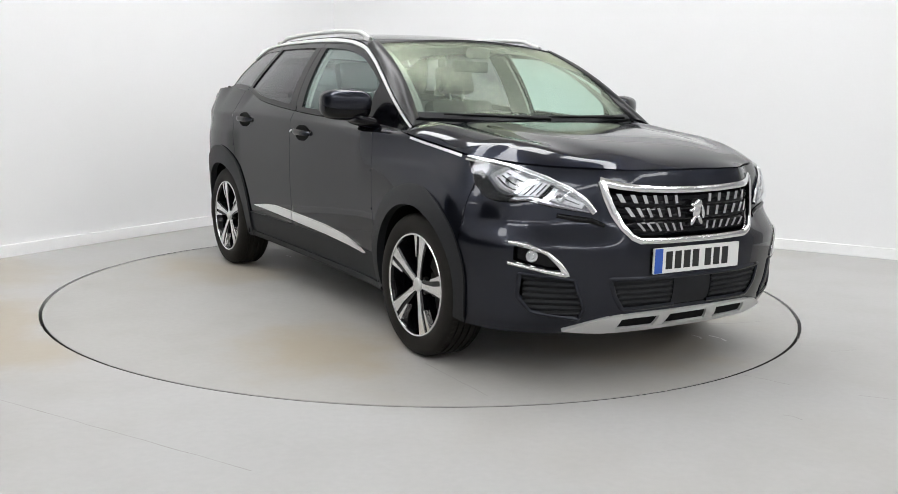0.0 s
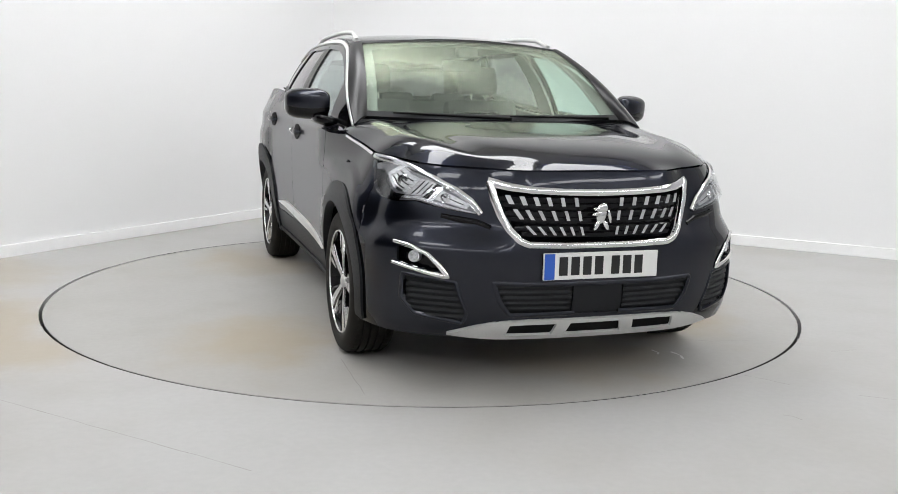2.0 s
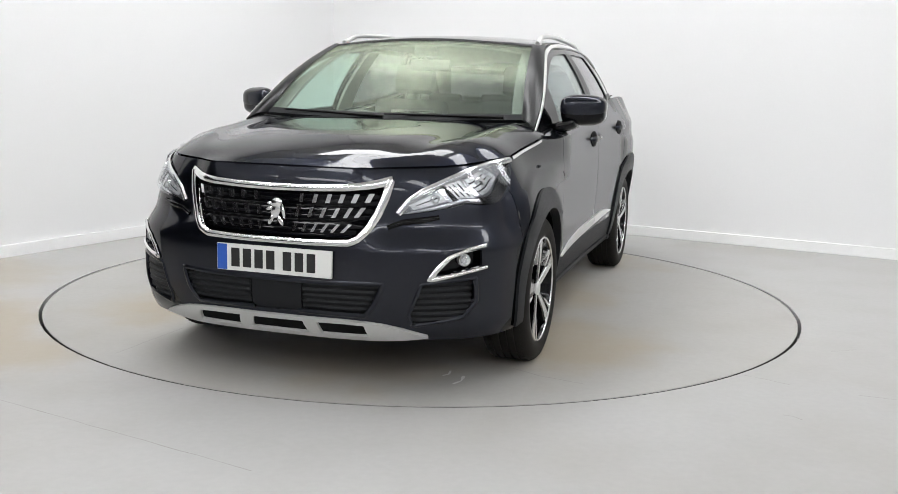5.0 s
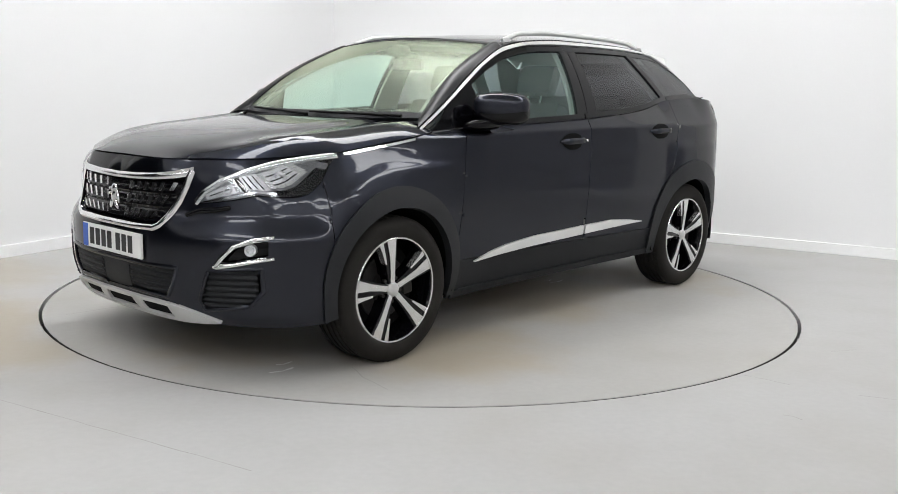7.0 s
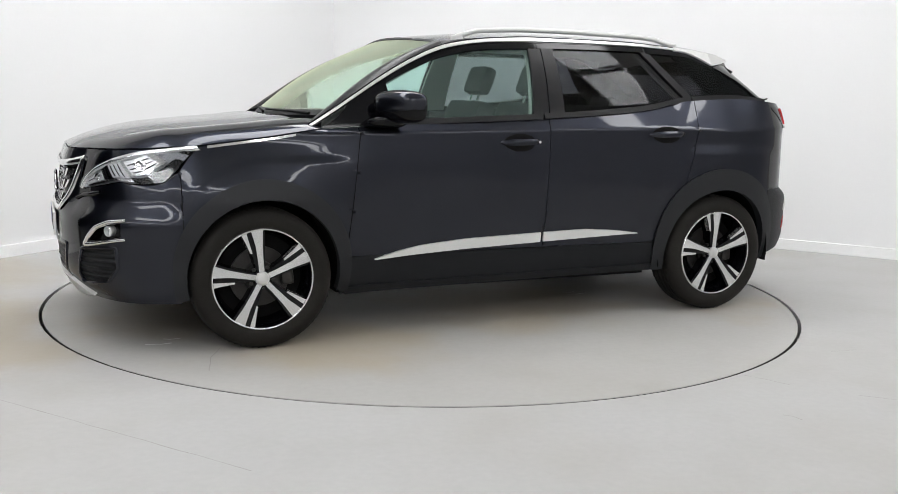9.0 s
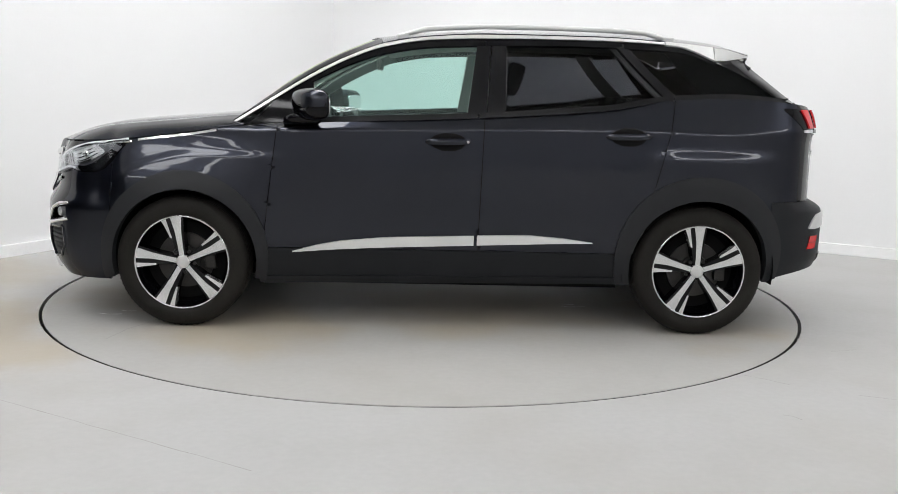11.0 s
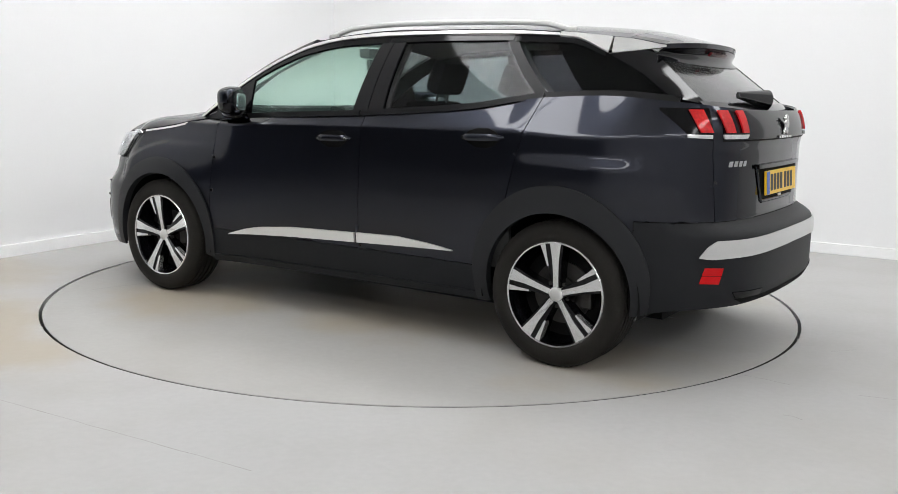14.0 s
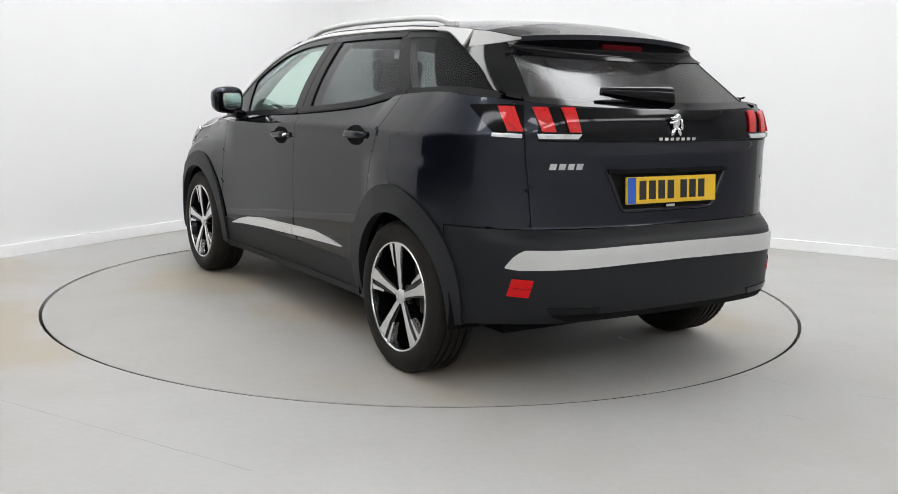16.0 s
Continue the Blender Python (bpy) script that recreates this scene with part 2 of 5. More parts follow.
def slab(name, p, thick, material, parent, label="", off=0.0, side=1):
    """A curved plate from a grid of points, with its own thickness and edge faces."""
    n = grid_normals(p)
    top, low = p + n * off, p + n * (off - thick)
    a, b = p.shape[:2]
    if side < 0:
        top, low = top * [1, -1, 1], low * [1, -1, 1]
    verts = np.concatenate([top.reshape(-1, 3), low.reshape(-1, 3)])
    g = np.arange(a * b).reshape(a, b)
    k = a * b
    flip = np.cross(top[1, 0] - top[0, 0], top[0, 1] - top[0, 0]) @ (n[0, 0] * [1, side, 1]) < 0
    faces = []
    for i in range(a - 1):
        for j in range(b - 1):
            q = [g[i, j], g[i + 1, j], g[i + 1, j + 1], g[i, j + 1]]
            faces.append(q[::-1] if flip else q)
            low_q = [v + k for v in q]
            faces.append(low_q if flip else low_q[::-1])
    ring = [*g[:, 0], *g[-1, 1:], *g[-2::-1, -1], *g[0, -2:0:-1]]
    c = len(verts)
    verts = np.concatenate([verts, verts[ring], verts[[r + k for r in ring]]])
    m = len(ring)
    for i in range(m):
        j = (i + 1) % m
        q = [c + i, c + j, c + m + j, c + m + i]
        faces.append(q if flip else q[::-1])
    return mesh_ob(name, verts, faces, material, parent, True, label)


def lathe(name, profile, material, parent, seg=64, label="", axis="y"):
    """Turned body: profile of (radius, height along the axis)."""
    verts, faces, n = [], [], len(profile)
    for i in range(seg):
        c, s = math.cos(2 * math.pi * i / seg), math.sin(2 * math.pi * i / seg)
        verts += [(r * c, h, r * s) if axis == "y" else (r * c, r * s, h) for r, h in profile]
    for i in range(seg):
        for j in range(n - 1):
            a, b = i * n + j, ((i + 1) % seg) * n + j
            faces.append((a, b, b + 1, a + 1))
    ob = mesh_ob(name, verts, faces, material, parent, True, label)
    ob.data.set_sharp_from_angle(angle=radians(35))
    return ob


# ---- the studio ----
ROOM = pose(-1.011, 4.32, 0, 0, 0, -30.2)      # corner of the two walls in view; x along one wall, -y along the other
LX, LY, HIGH = 12.5, 14.0, 4.6


def structure(name, bm, material, label, m=ROOM):
    ob = part(name, bm, material, None)
    ob.matrix_basis = m
    return tagged(ob, label, name.split("_")[0], kind="structure")


def scratch(line, wide, material, parent, name):
    """Thin uneven line, a millimetre proud of the floor."""
    bm, rows = bmesh.new(), []
    for k, (a, b) in enumerate(zip(line, line[1:])):
        for t in range(5 if k < len(line) - 2 else 6):
            q = Vector(a).lerp(Vector(b), t / 5)
            q += Vector((noise.noise((q.x * 9, q.y * 9, 0)), noise.noise((q.y * 9, q.x * 9, 3)))) * 0.006
            n = (Vector(b) - Vector(a)).orthogonal().normalized() * wide * (0.5 + 0.4 * noise.noise((q.x * 23, q.y * 23, 1)))
            rows.append([bm.verts.new((*(q + n), 0.0008)), bm.verts.new((*(q - n), 0.0008))])
    for a, b in zip(rows, rows[1:]):
        bm.faces.new((a[0], a[1], b[1], b[0]))
    return part(name, bm, material, parent)


def room():
    bm = bmesh.new()
    me_r = 2.2440
    # floor with a round opening for the turntable
    inner = [bm.verts.new((me_r * math.cos(2 * math.pi * i / 160), me_r * math.sin(2 * math.pi * i / 160), 0)) for i in range(160)]
    outer = []
    for i in range(160):
        c, s = math.cos(2 * math.pi * i / 160), math.sin(2 * math.pi * i / 160)
        k = 16 / max(abs(c), abs(s))
        outer.append(bm.verts.new((k * c, k * s, 0)))
    for i in range(160):
        j = (i + 1) % 160
        bm.faces.new((inner[i], outer[i], outer[j], inner[j]))
    fl = structure("floor", bm, FLOOR, "grey painted concrete floor with ochre stains and scuffs", Matrix.Identity(4))
    for line in ([(-1.80, -2.15), (-1.665, -2.233), (-1.29, -2.458), (-0.90, -2.69), (-0.553, -2.90)], [(1.440, -2.270), (1.474, -2.285), (1.493, -2.324)],
                 [(1.464, -1.734), (1.55, -1.80), (1.622, -1.87)], [(1.86, -2.0), (2.02, -2.06)], [(2.05, -1.30), (2.20, -1.26)]):
        scratch(line, 0.0035, CRACK, fl, "floor_crack")
    for name, d in (("wall_left", (-0.2, 0, -5.9, 0.2, 0, HIGH)), ("wall_side_room", (-4.2, -4.0, -LY - 0.2, -5.7, 0, HIGH)), ("wall_side_return", (-4.0, -0.2, -5.9, -5.7, 0, HIGH)), ("wall_right", (0, 7.2, 0, 0.2, 0, HIGH)), ("wall_far_end", (7.2, LX, 0, 0.2, 0, HIGH)),
                    ("wall_far", (LX, LX + 0.2, -LY - 0.2, 0.2, 0, HIGH))):
        bm = bmesh.new()
        box(bm, *d)
        structure(name, bm, BAY_SHADE if "side" in name else BACKWALL if "far" in name else WALL, "unseen bay wall, near-black in place of its lack of light" if "side" in name else "studio wall, painted white in view, greyed out of view to dim reflections")
    for name, d in (("baseboard_left", (0, 0.028, -5.9, -0.028, 0.0, 0.088)), ("baseboard_right", (0.0, LX, -0.028, 0.0, 0.0, 0.088))):
        bm = bmesh.new()
        box(bm, *d, bevel=0.004)
        structure(name, bm, SKIRT, "low white painted baseboard along the studio wall")
    bm = bmesh.new()
    box(bm, -0.2, LX + 0.2, -LY - 0.2, 0.2, HIGH, HIGH + 0.15)
    structure("ceiling", bm, CEIL, "pale painted studio ceiling")
    # header over the wide opening to the unlit bay, and the wall behind the camera
    bm = bmesh.new()
    box(bm, -0.2, 0, -LY, -5.902, 3.0, HIGH)
    structure("wall_header", bm, WALL, "white painted beam over a wide opening")
    bm = bmesh.new()
    # unseen back wall, its grey dims the reflections in tailgate and doors
    box(bm, 1.6, LX, -LY - 0.2, -LY, 0, HIGH)
    box(bm, -4.2, 1.598, -LY - 0.2, -LY, 3.0, HIGH)
    structure("wall_back", bm, BACKWALL, "unseen studio wall, greyed to dim reflections in the car")
    bm = bmesh.new()
    box(bm, -4.2, 1.8, -LY - 4.2, -LY - 4.0, 0, HIGH)
    structure("wall_bay_end", bm, BAY_SHADE, "unseen end wall of the bay, near-black in place of shade")
    bm = bmesh.new()
    box(bm, -4.2, 0.0, -LY - 4.2, -5.7, 3.3, 3.4)
    structure("ceiling_bay", bm, BAY_SHADE, "low unseen bay ceiling, near-black in place of shade")


def lights():
    first = None
    spots = [(x, -2.1, 90) for x in (2.2, 5.2, 8.2)] + [(2.1, y, 0) for y in (-3.9, -6.6)] + [(11.4, y, 0) for y in (-3.0, -6.0, -9.0, -12.0)]
    spots += [(x, -12.8, 90) for x in (2.2, 5.2, 8.2)] + [(x, -9.4, 90) for x in (3.4, 9.0)]
    for x, y, turn in spots:
        m = ROOM @ pose(x, y, HIGH - 0.01, 0, 0, turn)
        if first is None:
            first = tagged(new("ceiling_light"), "broad light panel with a glowing white diffuser under the ceiling", "ceiling light", "ceiling lights")
            box_part("housing", (-0.44, 0.44, -1.35, 1.35, -0.07, 0.0), HOUSING, first, bevel=0.01)
            box_part("diffuser", (-0.41, 0.41, -1.32, 1.32, -0.11, -0.071), DIFF, first, "glowing white diffuser", bevel=0.015)
            first.matrix_basis = m
        else:
            copy_thing(first, m)


def turntable():
    t = tagged(new("turntable"), "round grey painted steel turntable flush with the studio floor", "turntable")
    lathe("deck", [(0.0, 0.0), (1.0, 0.0), (2.2, 0.0), (2.224, -0.001), (2.2265, -0.004)], TABLE, t, seg=160, axis="z")
    lathe("rim", [(2.2265, -0.0045), (2.2265, -0.08), (2.1, -0.08)], GAP, t, seg=160, axis="z", label="dark steel edge of the turntable")
    scratch([(1.94, -0.834), (1.70, -0.828), (1.41, -0.825)], 0.004, CRACK, t, "deck_scratch")
    scratch([(1.45, 0.95), (1.52, 1.10), (1.56, 1.30)], 0.004, CRACK, t, "deck_scratch")
    for x, y, l in ((-0.96, 0.39, 0.09), (1.65, 0.78, 0.08), (1.60, 0.70, 0.05), (-0.90, 0.33, 0.05), (-1.55, -0.30, 0.06), (1.05, -0.62, 0.05)):
        scratch([(x, y), (x + l, y + 0.01), (x + 1.6 * l, y - 0.01)], 0.012, CHIP, t, "paint_chip")
    return t


def pit():
    bm = bmesh.new()
    up = [bm.verts.new((2.2445 * math.cos(2 * math.pi * i / 160), 2.2445 * math.sin(2 * math.pi * i / 160), -0.002)) for i in range(160)]
    low = [bm.verts.new((v.co.x, v.co.y, -0.12)) for v in up]
    for i in range(160):
        bm.faces.new((up[i], up[(i + 1) % 160], low[(i + 1) % 160], low[i]))
    bm.faces.new(low)
    structure("ground_pit", bm, CHIP, "dark pit under the turntable", Matrix.Identity(4))


room()
pit()
lights()
TURNTABLE = turntable()

# ---- the car: x forward, y to its left, z up; origin on the floor midway between the axles ----
CAR = tagged(new("car"), "dark blue-black metallic five-door family SUV standing on the turntable", "car")

OX = [2.235, 2.232, 2.205, 2.150, 2.07, 1.95, 1.77, 1.53, 1.3, 1.0, 0.6, 0.0, -0.6, -1.05, -1.35, -1.62, -1.79, -1.91, -1.985, -2.03, -2.052, -2.057]
OY = [0, 0.25, 0.43, 0.58, 0.715, 0.822, 0.895, 0.932, 0.938, 0.918, 0.902, 0.900, 0.906, 0.920, 0.930, 0.913, 0.862, 0.765, 0.645, 0.48, 0.25, 0]
ex, ey = np.array([OX[1]] + OX + [OX[-2]]), np.array([-OY[1]] + OY + [-OY[-2]])
chord = np.concatenate([[0], np.cumsum(np.hypot(np.diff(ex), np.diff(ey)))])
fx, fy = natural(chord, ex), natural(chord, ey)
S0, S1 = chord[1], chord[-2]
dense_s = np.linspace(S0, S1, 1200)
dense_x, dense_y = fx(dense_s), fy(dense_s)
TOP = spline([2.24, 2.1, 1.91, 1.74, 1.52, 1.3, 1.09, 0.95, 0.6, -0.155, -0.81, -1.19, -1.52, -1.80, -1.92, -2.0, -2.06],
             [0.930, 0.938, 0.946, 0.955, 0.979, 1.008, 1.042, 1.056, 1.080, 1.120, 1.170, 1.228, 1.243, 1.228, 1.218, 1.205, 1.192])
LOW = spline([2.24, 2.1, 1.9, 1.7, 1.0, -1.0, -1.6, -1.85, -2.06], [0.236, 0.236, 0.236, 0.24, 0.232, 0.258, 0.268, 0.318, 0.350])
P_DOOR = spline([0.2, 0.28, 0.40, 0.5, 0.62, 0.75, 0.86, 0.95, 1.0, 1.06, 1.12, 1.24, 1.3], [-0.085, -0.052, -0.024, -0.010, -0.001, 0.003, 0.003, 0.000, -0.003, -0.006, -0.009, -0.012, -0.013])
P_WING = spline([0.2, 0.3, 0.45, 0.6, 0.69, 0.76, 0.84, 0.9, 0.95, 1.0, 1.06], [-0.03, -0.005, 0, 0.002, 0.0, -0.014, -0.048, -0.080, -0.108, -0.128, -0.136])
P_FRONT = spline([0.2, 0.3, 0.42, 0.55, 0.65, 0.75, 0.85, 0.93, 1.0], [-0.115, -0.035, -0.003, 0, -0.008, -0.022, -0.036, -0.062, -0.12])
P_REAR = spline([0.25, 0.33, 0.42, 0.6, 0.655, 0.68, 0.715, 1.0, 1.08, 1.15, 1.2, 1.25], [0.0, 0.065, 0.1, 0.1, 0.090, 0.060, 0, -0.003, 0.008, -0.005, -0.032, -0.08])


def outline(s):
    s = np.asarray(s, float)
    sign = np.where((s < S0) | (s > S1), -1.0, 1.0)
    s = np.where(s < S0, 2 * S0 - s, np.where(s > S1, 2 * S1 - s, s))
    e = 1e-3
    a, b = np.clip(s - e, S0, S1), np.clip(s + e, S0, S1)
    tx, ty = fx(b) - fx(a), fy(b) - fy(a)
    n = np.hypot(tx, ty)
    return fx(s), fy(s) * sign, ty / n, -tx / n * sign


BELT = spline([1.10, 0.66, -0.155, -0.81, -1.19, -1.52, -1.80, -1.9], [1.045, 1.084, 1.126, 1.176, 1.235, 1.249, 1.232, 1.226])


def tumble(x, z):
    """Half width of the upper body."""
    x, d = np.asarray(x, float), np.asarray(z, float) - 1.1
    y = 0.866 - 0.25 * d - 0.64 * np.maximum(d, -0.1) ** 2
    return y - np.where(x > -0.3, 0.042 * (x + 0.3) ** 2, 0.055 * (x + 0.3) ** 2)


def ramp(v, a, b):
    """Smooth step from 0 at a to 1 at b."""
    t = np.clip((np.asarray(v, float) - a) / (b - a), 0, 1)
    return t * t * (3 - 2 * t)


CREASE = spline([1.0, 0.4, 0.0, -0.6, -1.0, -1.4, -1.8], [1.030, 1.045, 1.052, 1.064, 1.070, 1.060, 1.080])


def shoulder(x, y, z):
    """Side of the body: nearly upright to the crease at handle height, then leaning in to the window line."""
    zc, zb = CREASE(x), BELT(x)
    reach = np.clip(tumble(x, zb) - 0.004 - np.abs(y), -0.125, -0.03)
    reach = reach + (-0.085 - reach) * ramp(-x, 1.45, 1.75)
    over = np.maximum(z - zc, 0) / np.maximum(zb - zc, 0.04)
    return P_DOOR(np.minimum(z, zc)) + (reach - P_DOOR(zc)) * np.minimum(over, 1.6)


def surf(s, z, off=0.0):
    """The body's skin at outline length s and height z."""
    z = np.asarray(z, float)
    x, y, nx, ny = outline(s)
    k = np.clip((x - 0.7) / 0.8, 0, 1)
    k = k * k * (3 - 2 * k)
    d = ny ** 2 * ((1 - k) * shoulder(x, y, z) + k * P_WING(z)) + np.where(nx > 0, nx ** 2 * P_FRONT(z), nx ** 4 * P_REAR(z)) + off
    # swept-back lamps, flare over the front wheel, hollow and crease over the rear wheel
    ay = np.abs(y)
    d = d - np.where(x > 1.5, 0.045 * ramp(ay, 0.30, 0.50) * (1 - ramp(ay, 0.885, 0.925)) * ramp(z, 0.60, 0.72), 0)
    u = (z - (0.892 - 0.79 * np.maximum(0, x - 1.29) ** 2)) / 0.05
    d = d + 0.009 * ramp(x, 0.80, 1.12) * (1 - ramp(x, 1.58, 1.74)) * np.clip(np.where(u > 0, 1 - u / 0.6, 1 + u / 2.4), 0, 1)
    d = d + np.where(ny > 0.2, 0.014, 0) * ramp(-x, 1.00, 1.22) * (1 - ramp(-x, 1.60, 1.78)) * (1 - ramp(z, 0.915, 0.988)) * ramp(z, 0.55, 0.82)
    return np.stack(np.broadcast_arrays(x + nx * d, y + ny * d, z), -1)


def s_side(x):
    return np.interp(-np.asarray(x, float), -dense_x, dense_s)


def s_front(y):
    m = dense_x > 1.45
    y = np.asarray(y, float)
    v = np.interp(np.abs(y), dense_y[m], dense_s[m])
    return np.where(y < 0, 2 * S0 - v, v)


def s_rear(y):
    m = dense_x < -1.5
    y = np.asarray(y, float)
    v = np.interp(np.abs(y), dense_y[m][::-1], dense_s[m][::-1])
    return np.where(y < 0, 2 * S1 - v, v)


TO_S = {"side": s_side, "front": s_front, "rear": s_rear}


def along(line, n):
    """Evenly spaced points on a polyline of pairs."""
    line = np.asarray(line, float)
    c = np.concatenate([[0], np.cumsum(np.hypot(*np.diff(line, axis=0).T))])
    t = np.linspace(0, c[-1], n)
    return np.stack([np.interp(t, c, line[:, 0]), np.interp(t, c, line[:, 1])], -1)


def patch(name, where, top, low, material, parent, label="", off=0.004, thick=0.012, n=24, m=6, side=1):
    """A plate that follows the body between two lines of (place, height)."""
    a, b = along(top, n), along(low, n)
    w = np.linspace(0, 1, m)[None, :, None]
    g = a[:, None] * (1 - w) + b[:, None] * w
    return slab(name, surf(TO_S[where](g[..., 0]), g[..., 1]), thick, material, parent, label, off, side)


def band(name, where, line, width, material, parent, label="", off=0.008, thick=0.014, n=40, side=1, taper=None):
    """A strip of the given width along a line on the body."""
    c = along(line, n)
    t = np.gradient(c, axis=0)
    t /= np.linalg.norm(t, axis=1, keepdims=True)
    w = width * (np.ones(n) if taper is None else np.interp(np.linspace(0, 1, n), np.linspace(0, 1, len(taper)), taper))
    nn = np.stack([-t[:, 1], t[:, 0]], -1) * w[:, None] / 2
    k = np.linspace(-1, 1, 5)[None, :, None]
    g = c[:, None] + nn[:, None] * k
    p = surf(TO_S[where](g[..., 0]), g[..., 1])
    p += grid_normals(p) * ((1 - np.abs(k) ** 3) * 0.004)
    return slab(name, p, thick, material, parent, label, off, side)


def inside(pt, poly):
    x, y, c = pt[0], pt[1], False
    for (x0, y0), (x1, y1) in zip(poly, poly[1:] + poly[:1]):
        if (y0 > y) != (y1 > y) and x < (x1 - x0) * (y - y0) / (y1 - y0) + x0:
            c = not c
    return c


FRONT_AXLE, REAR_AXLE, HUB_Z = 1.3375, -1.3375, 0.345
GRILLE = [(0, 0.836), (0.30, 0.842), (0.448, 0.862), (0.440, 0.80), (0.405, 0.72), (0.362, 0.668), (0.318, 0.645), (0, 0.636)]
VENT = [(0.775, 0.500), (0.600, 0.478), (0.555, 0.350), (0.572, 0.305), (0.745, 0.335), (0.785, 0.40)]
LOWER = [(0, 0.470), (0.452, 0.478), (0.425, 0.400), (0.385, 0.345), (0, 0.348)]
FOG = [(0.80, 0.615), (0.725, 0.600), (0.665, 0.560), (0.640, 0.520), (0.70, 0.525), (0.80, 0.548)]


def shell():
    """Outer skin, cut along the shut lines into its panels."""
    nv = 84
    s = np.concatenate([np.linspace(S0, S0 + 1.25, 120)[:-1], np.linspace(S0 + 1.25, S1, 190)])
    nu = len(s)
    x = fx(s)
    v = np.linspace(0, 1, nv)
    z = LOW(x)[:, None] + (TOP(x) - LOW(x))[:, None] * v
    p = surf(s[:, None], z)
    p[0, :, 1] = p[-1, :, 1] = 0
    bm = bmesh.new()
    vs = [[bm.verts.new(tuple(q)) for q in col] for col in p]
    for i in range(nu - 1):
        for j in range(nv - 1):
            bm.faces.new((vs[i][j], vs[i][j + 1], vs[i + 1][j + 1], vs[i + 1][j]))
    dead = []
    for f in bm.faces:
        c = f.calc_center_median()
        if c.y > 0.45 and (math.hypot(c.x - FRONT_AXLE, c.z - HUB_Z) < 0.40 or math.hypot(c.x - REAR_AXLE, c.z - HUB_Z) < 0.40):
            dead.append(f)
        elif c.x > 1.6 and any(inside((c.y, c.z), q) for q in (GRILLE, VENT, LOWER, FOG)):
            dead.append(f)
    bmesh.ops.delete(bm, geom=dead, context="FACES")
    cuts = (((1.715, 0, 0), (1, 0, 0), lambda c: 1.5 < c.x < 1.9), ((0.905, 0, 0.7), (1, 0, 0.12), lambda c: 0.7 < c.x < 1.1),
            ((-0.163, 0, 0), (1, 0, 0.03), lambda c: abs(c.x) < 0.4), ((-1.19, 0, 1.232), (1, 0, 0.24), lambda c: -1.4 < c.x < -0.8),
            ((0, 0.665, 0.7), (0, 1, -0.10), lambda c: c.x < -1.85), ((0, 0, 0.712), (0, 0, 1), lambda c: c.x < -1.6),
            ((-1.70, 0, 0), (1, 0, 0), lambda c: c.x < -1.5 and c.z < 0.713), ((0, 0, 0.425), (0, 0, 1), lambda c: -1.7 < c.x < 1.7))
    for co, no, want in cuts:
        fs = [f for f in bm.faces if want(f.calc_center_median())]
        geom = fs + list({e for f in fs for e in f.edges}) + list({v for f in fs for v in f.verts})
        bmesh.ops.bisect_plane(bm, geom=geom, dist=1e-5, plane_co=co, plane_no=no)

    def kind(c):
        if c.x > 1.715:
            return "front_bumper"
        if c.x < -1.70 and c.z < 0.712:
            return "rear_bumper"
        if c.x < -1.85 and c.y - 0.1 * (c.z - 0.7) < 0.665:
            return "tailgate"
        if c.z < 0.425:
            return "sill_cladding" if -1.0 < c.x < 1.0 else "lower_cladding"
        if (c.x - 0.905) + 0.12 * (c.z - 0.7) > 0:
            return "front_wing"
        if c.x + 0.163 + 0.03 * c.z > 0:
            return "front_door"
        return "rear_door" if (c.x + 1.19) + 0.24 * (c.z - 1.232) > 0 else "rear_wing"

    bm.normal_update()
    sets = {}
    for f in bm.faces:
        sets.setdefault(kind(f.calc_center_median()), []).append(f)
    made = {}
    look_of = {"front_bumper": PAINT, "rear_bumper": PLASTIC, "tailgate": PAINT, "sill_cladding": PLASTIC, "lower_cladding": PLASTIC,
               "front_wing": PAINT, "front_door": PAINT, "rear_door": PAINT, "rear_wing": PAINT}
    for name, fs in sets.items():
        whole = name in ("front_bumper", "rear_bumper", "tailgate")
        idx, verts, norms, faces = {}, [], [], []
        for f in fs:
            face = []
            for v in f.verts:
                if v not in idx:
                    idx[v] = len(verts)
                    verts.append(np.array(v.co))
                    norms.append(np.array(v.normal))
                face.append(idx[v])
            faces.append(face)
        if np.sum(np.array(norms) * np.array(verts) * [0.3, 1, 0]) < 0:
            norms = [-q for q in norms]
            faces = [f[::-1] for f in faces]
        count = {}
        for f in faces:
            for a, b in zip(f, f[1:] + f[:1]):
                count[(a, b)] = count.get((a, b), 0) + 1
        rim = [(a, b) for (a, b) in count if (b, a) not in count]
        if whole:
            rim = [(a, b) for a, b in rim if not (abs(verts[a][1]) < 1e-4 and abs(verts[b][1]) < 1e-4)]
        # draw the edge back for the shut line, then turn it inwards
        push = {}
        for a, b in rim:
            d = np.cross(norms[a] + norms[b], verts[b] - verts[a])
            length = np.linalg.norm(d)
            if length > 1e-9:
                for c in (a, b):
                    push[c] = push.get(c, 0) + d / length
        for a, d in push.items():
            if whole and abs(verts[a][1]) < 1e-4:
                d = d * [1, 0, 1]
            verts[a] = verts[a] + d / max(np.linalg.norm(d), 1e-6) * 0.0020
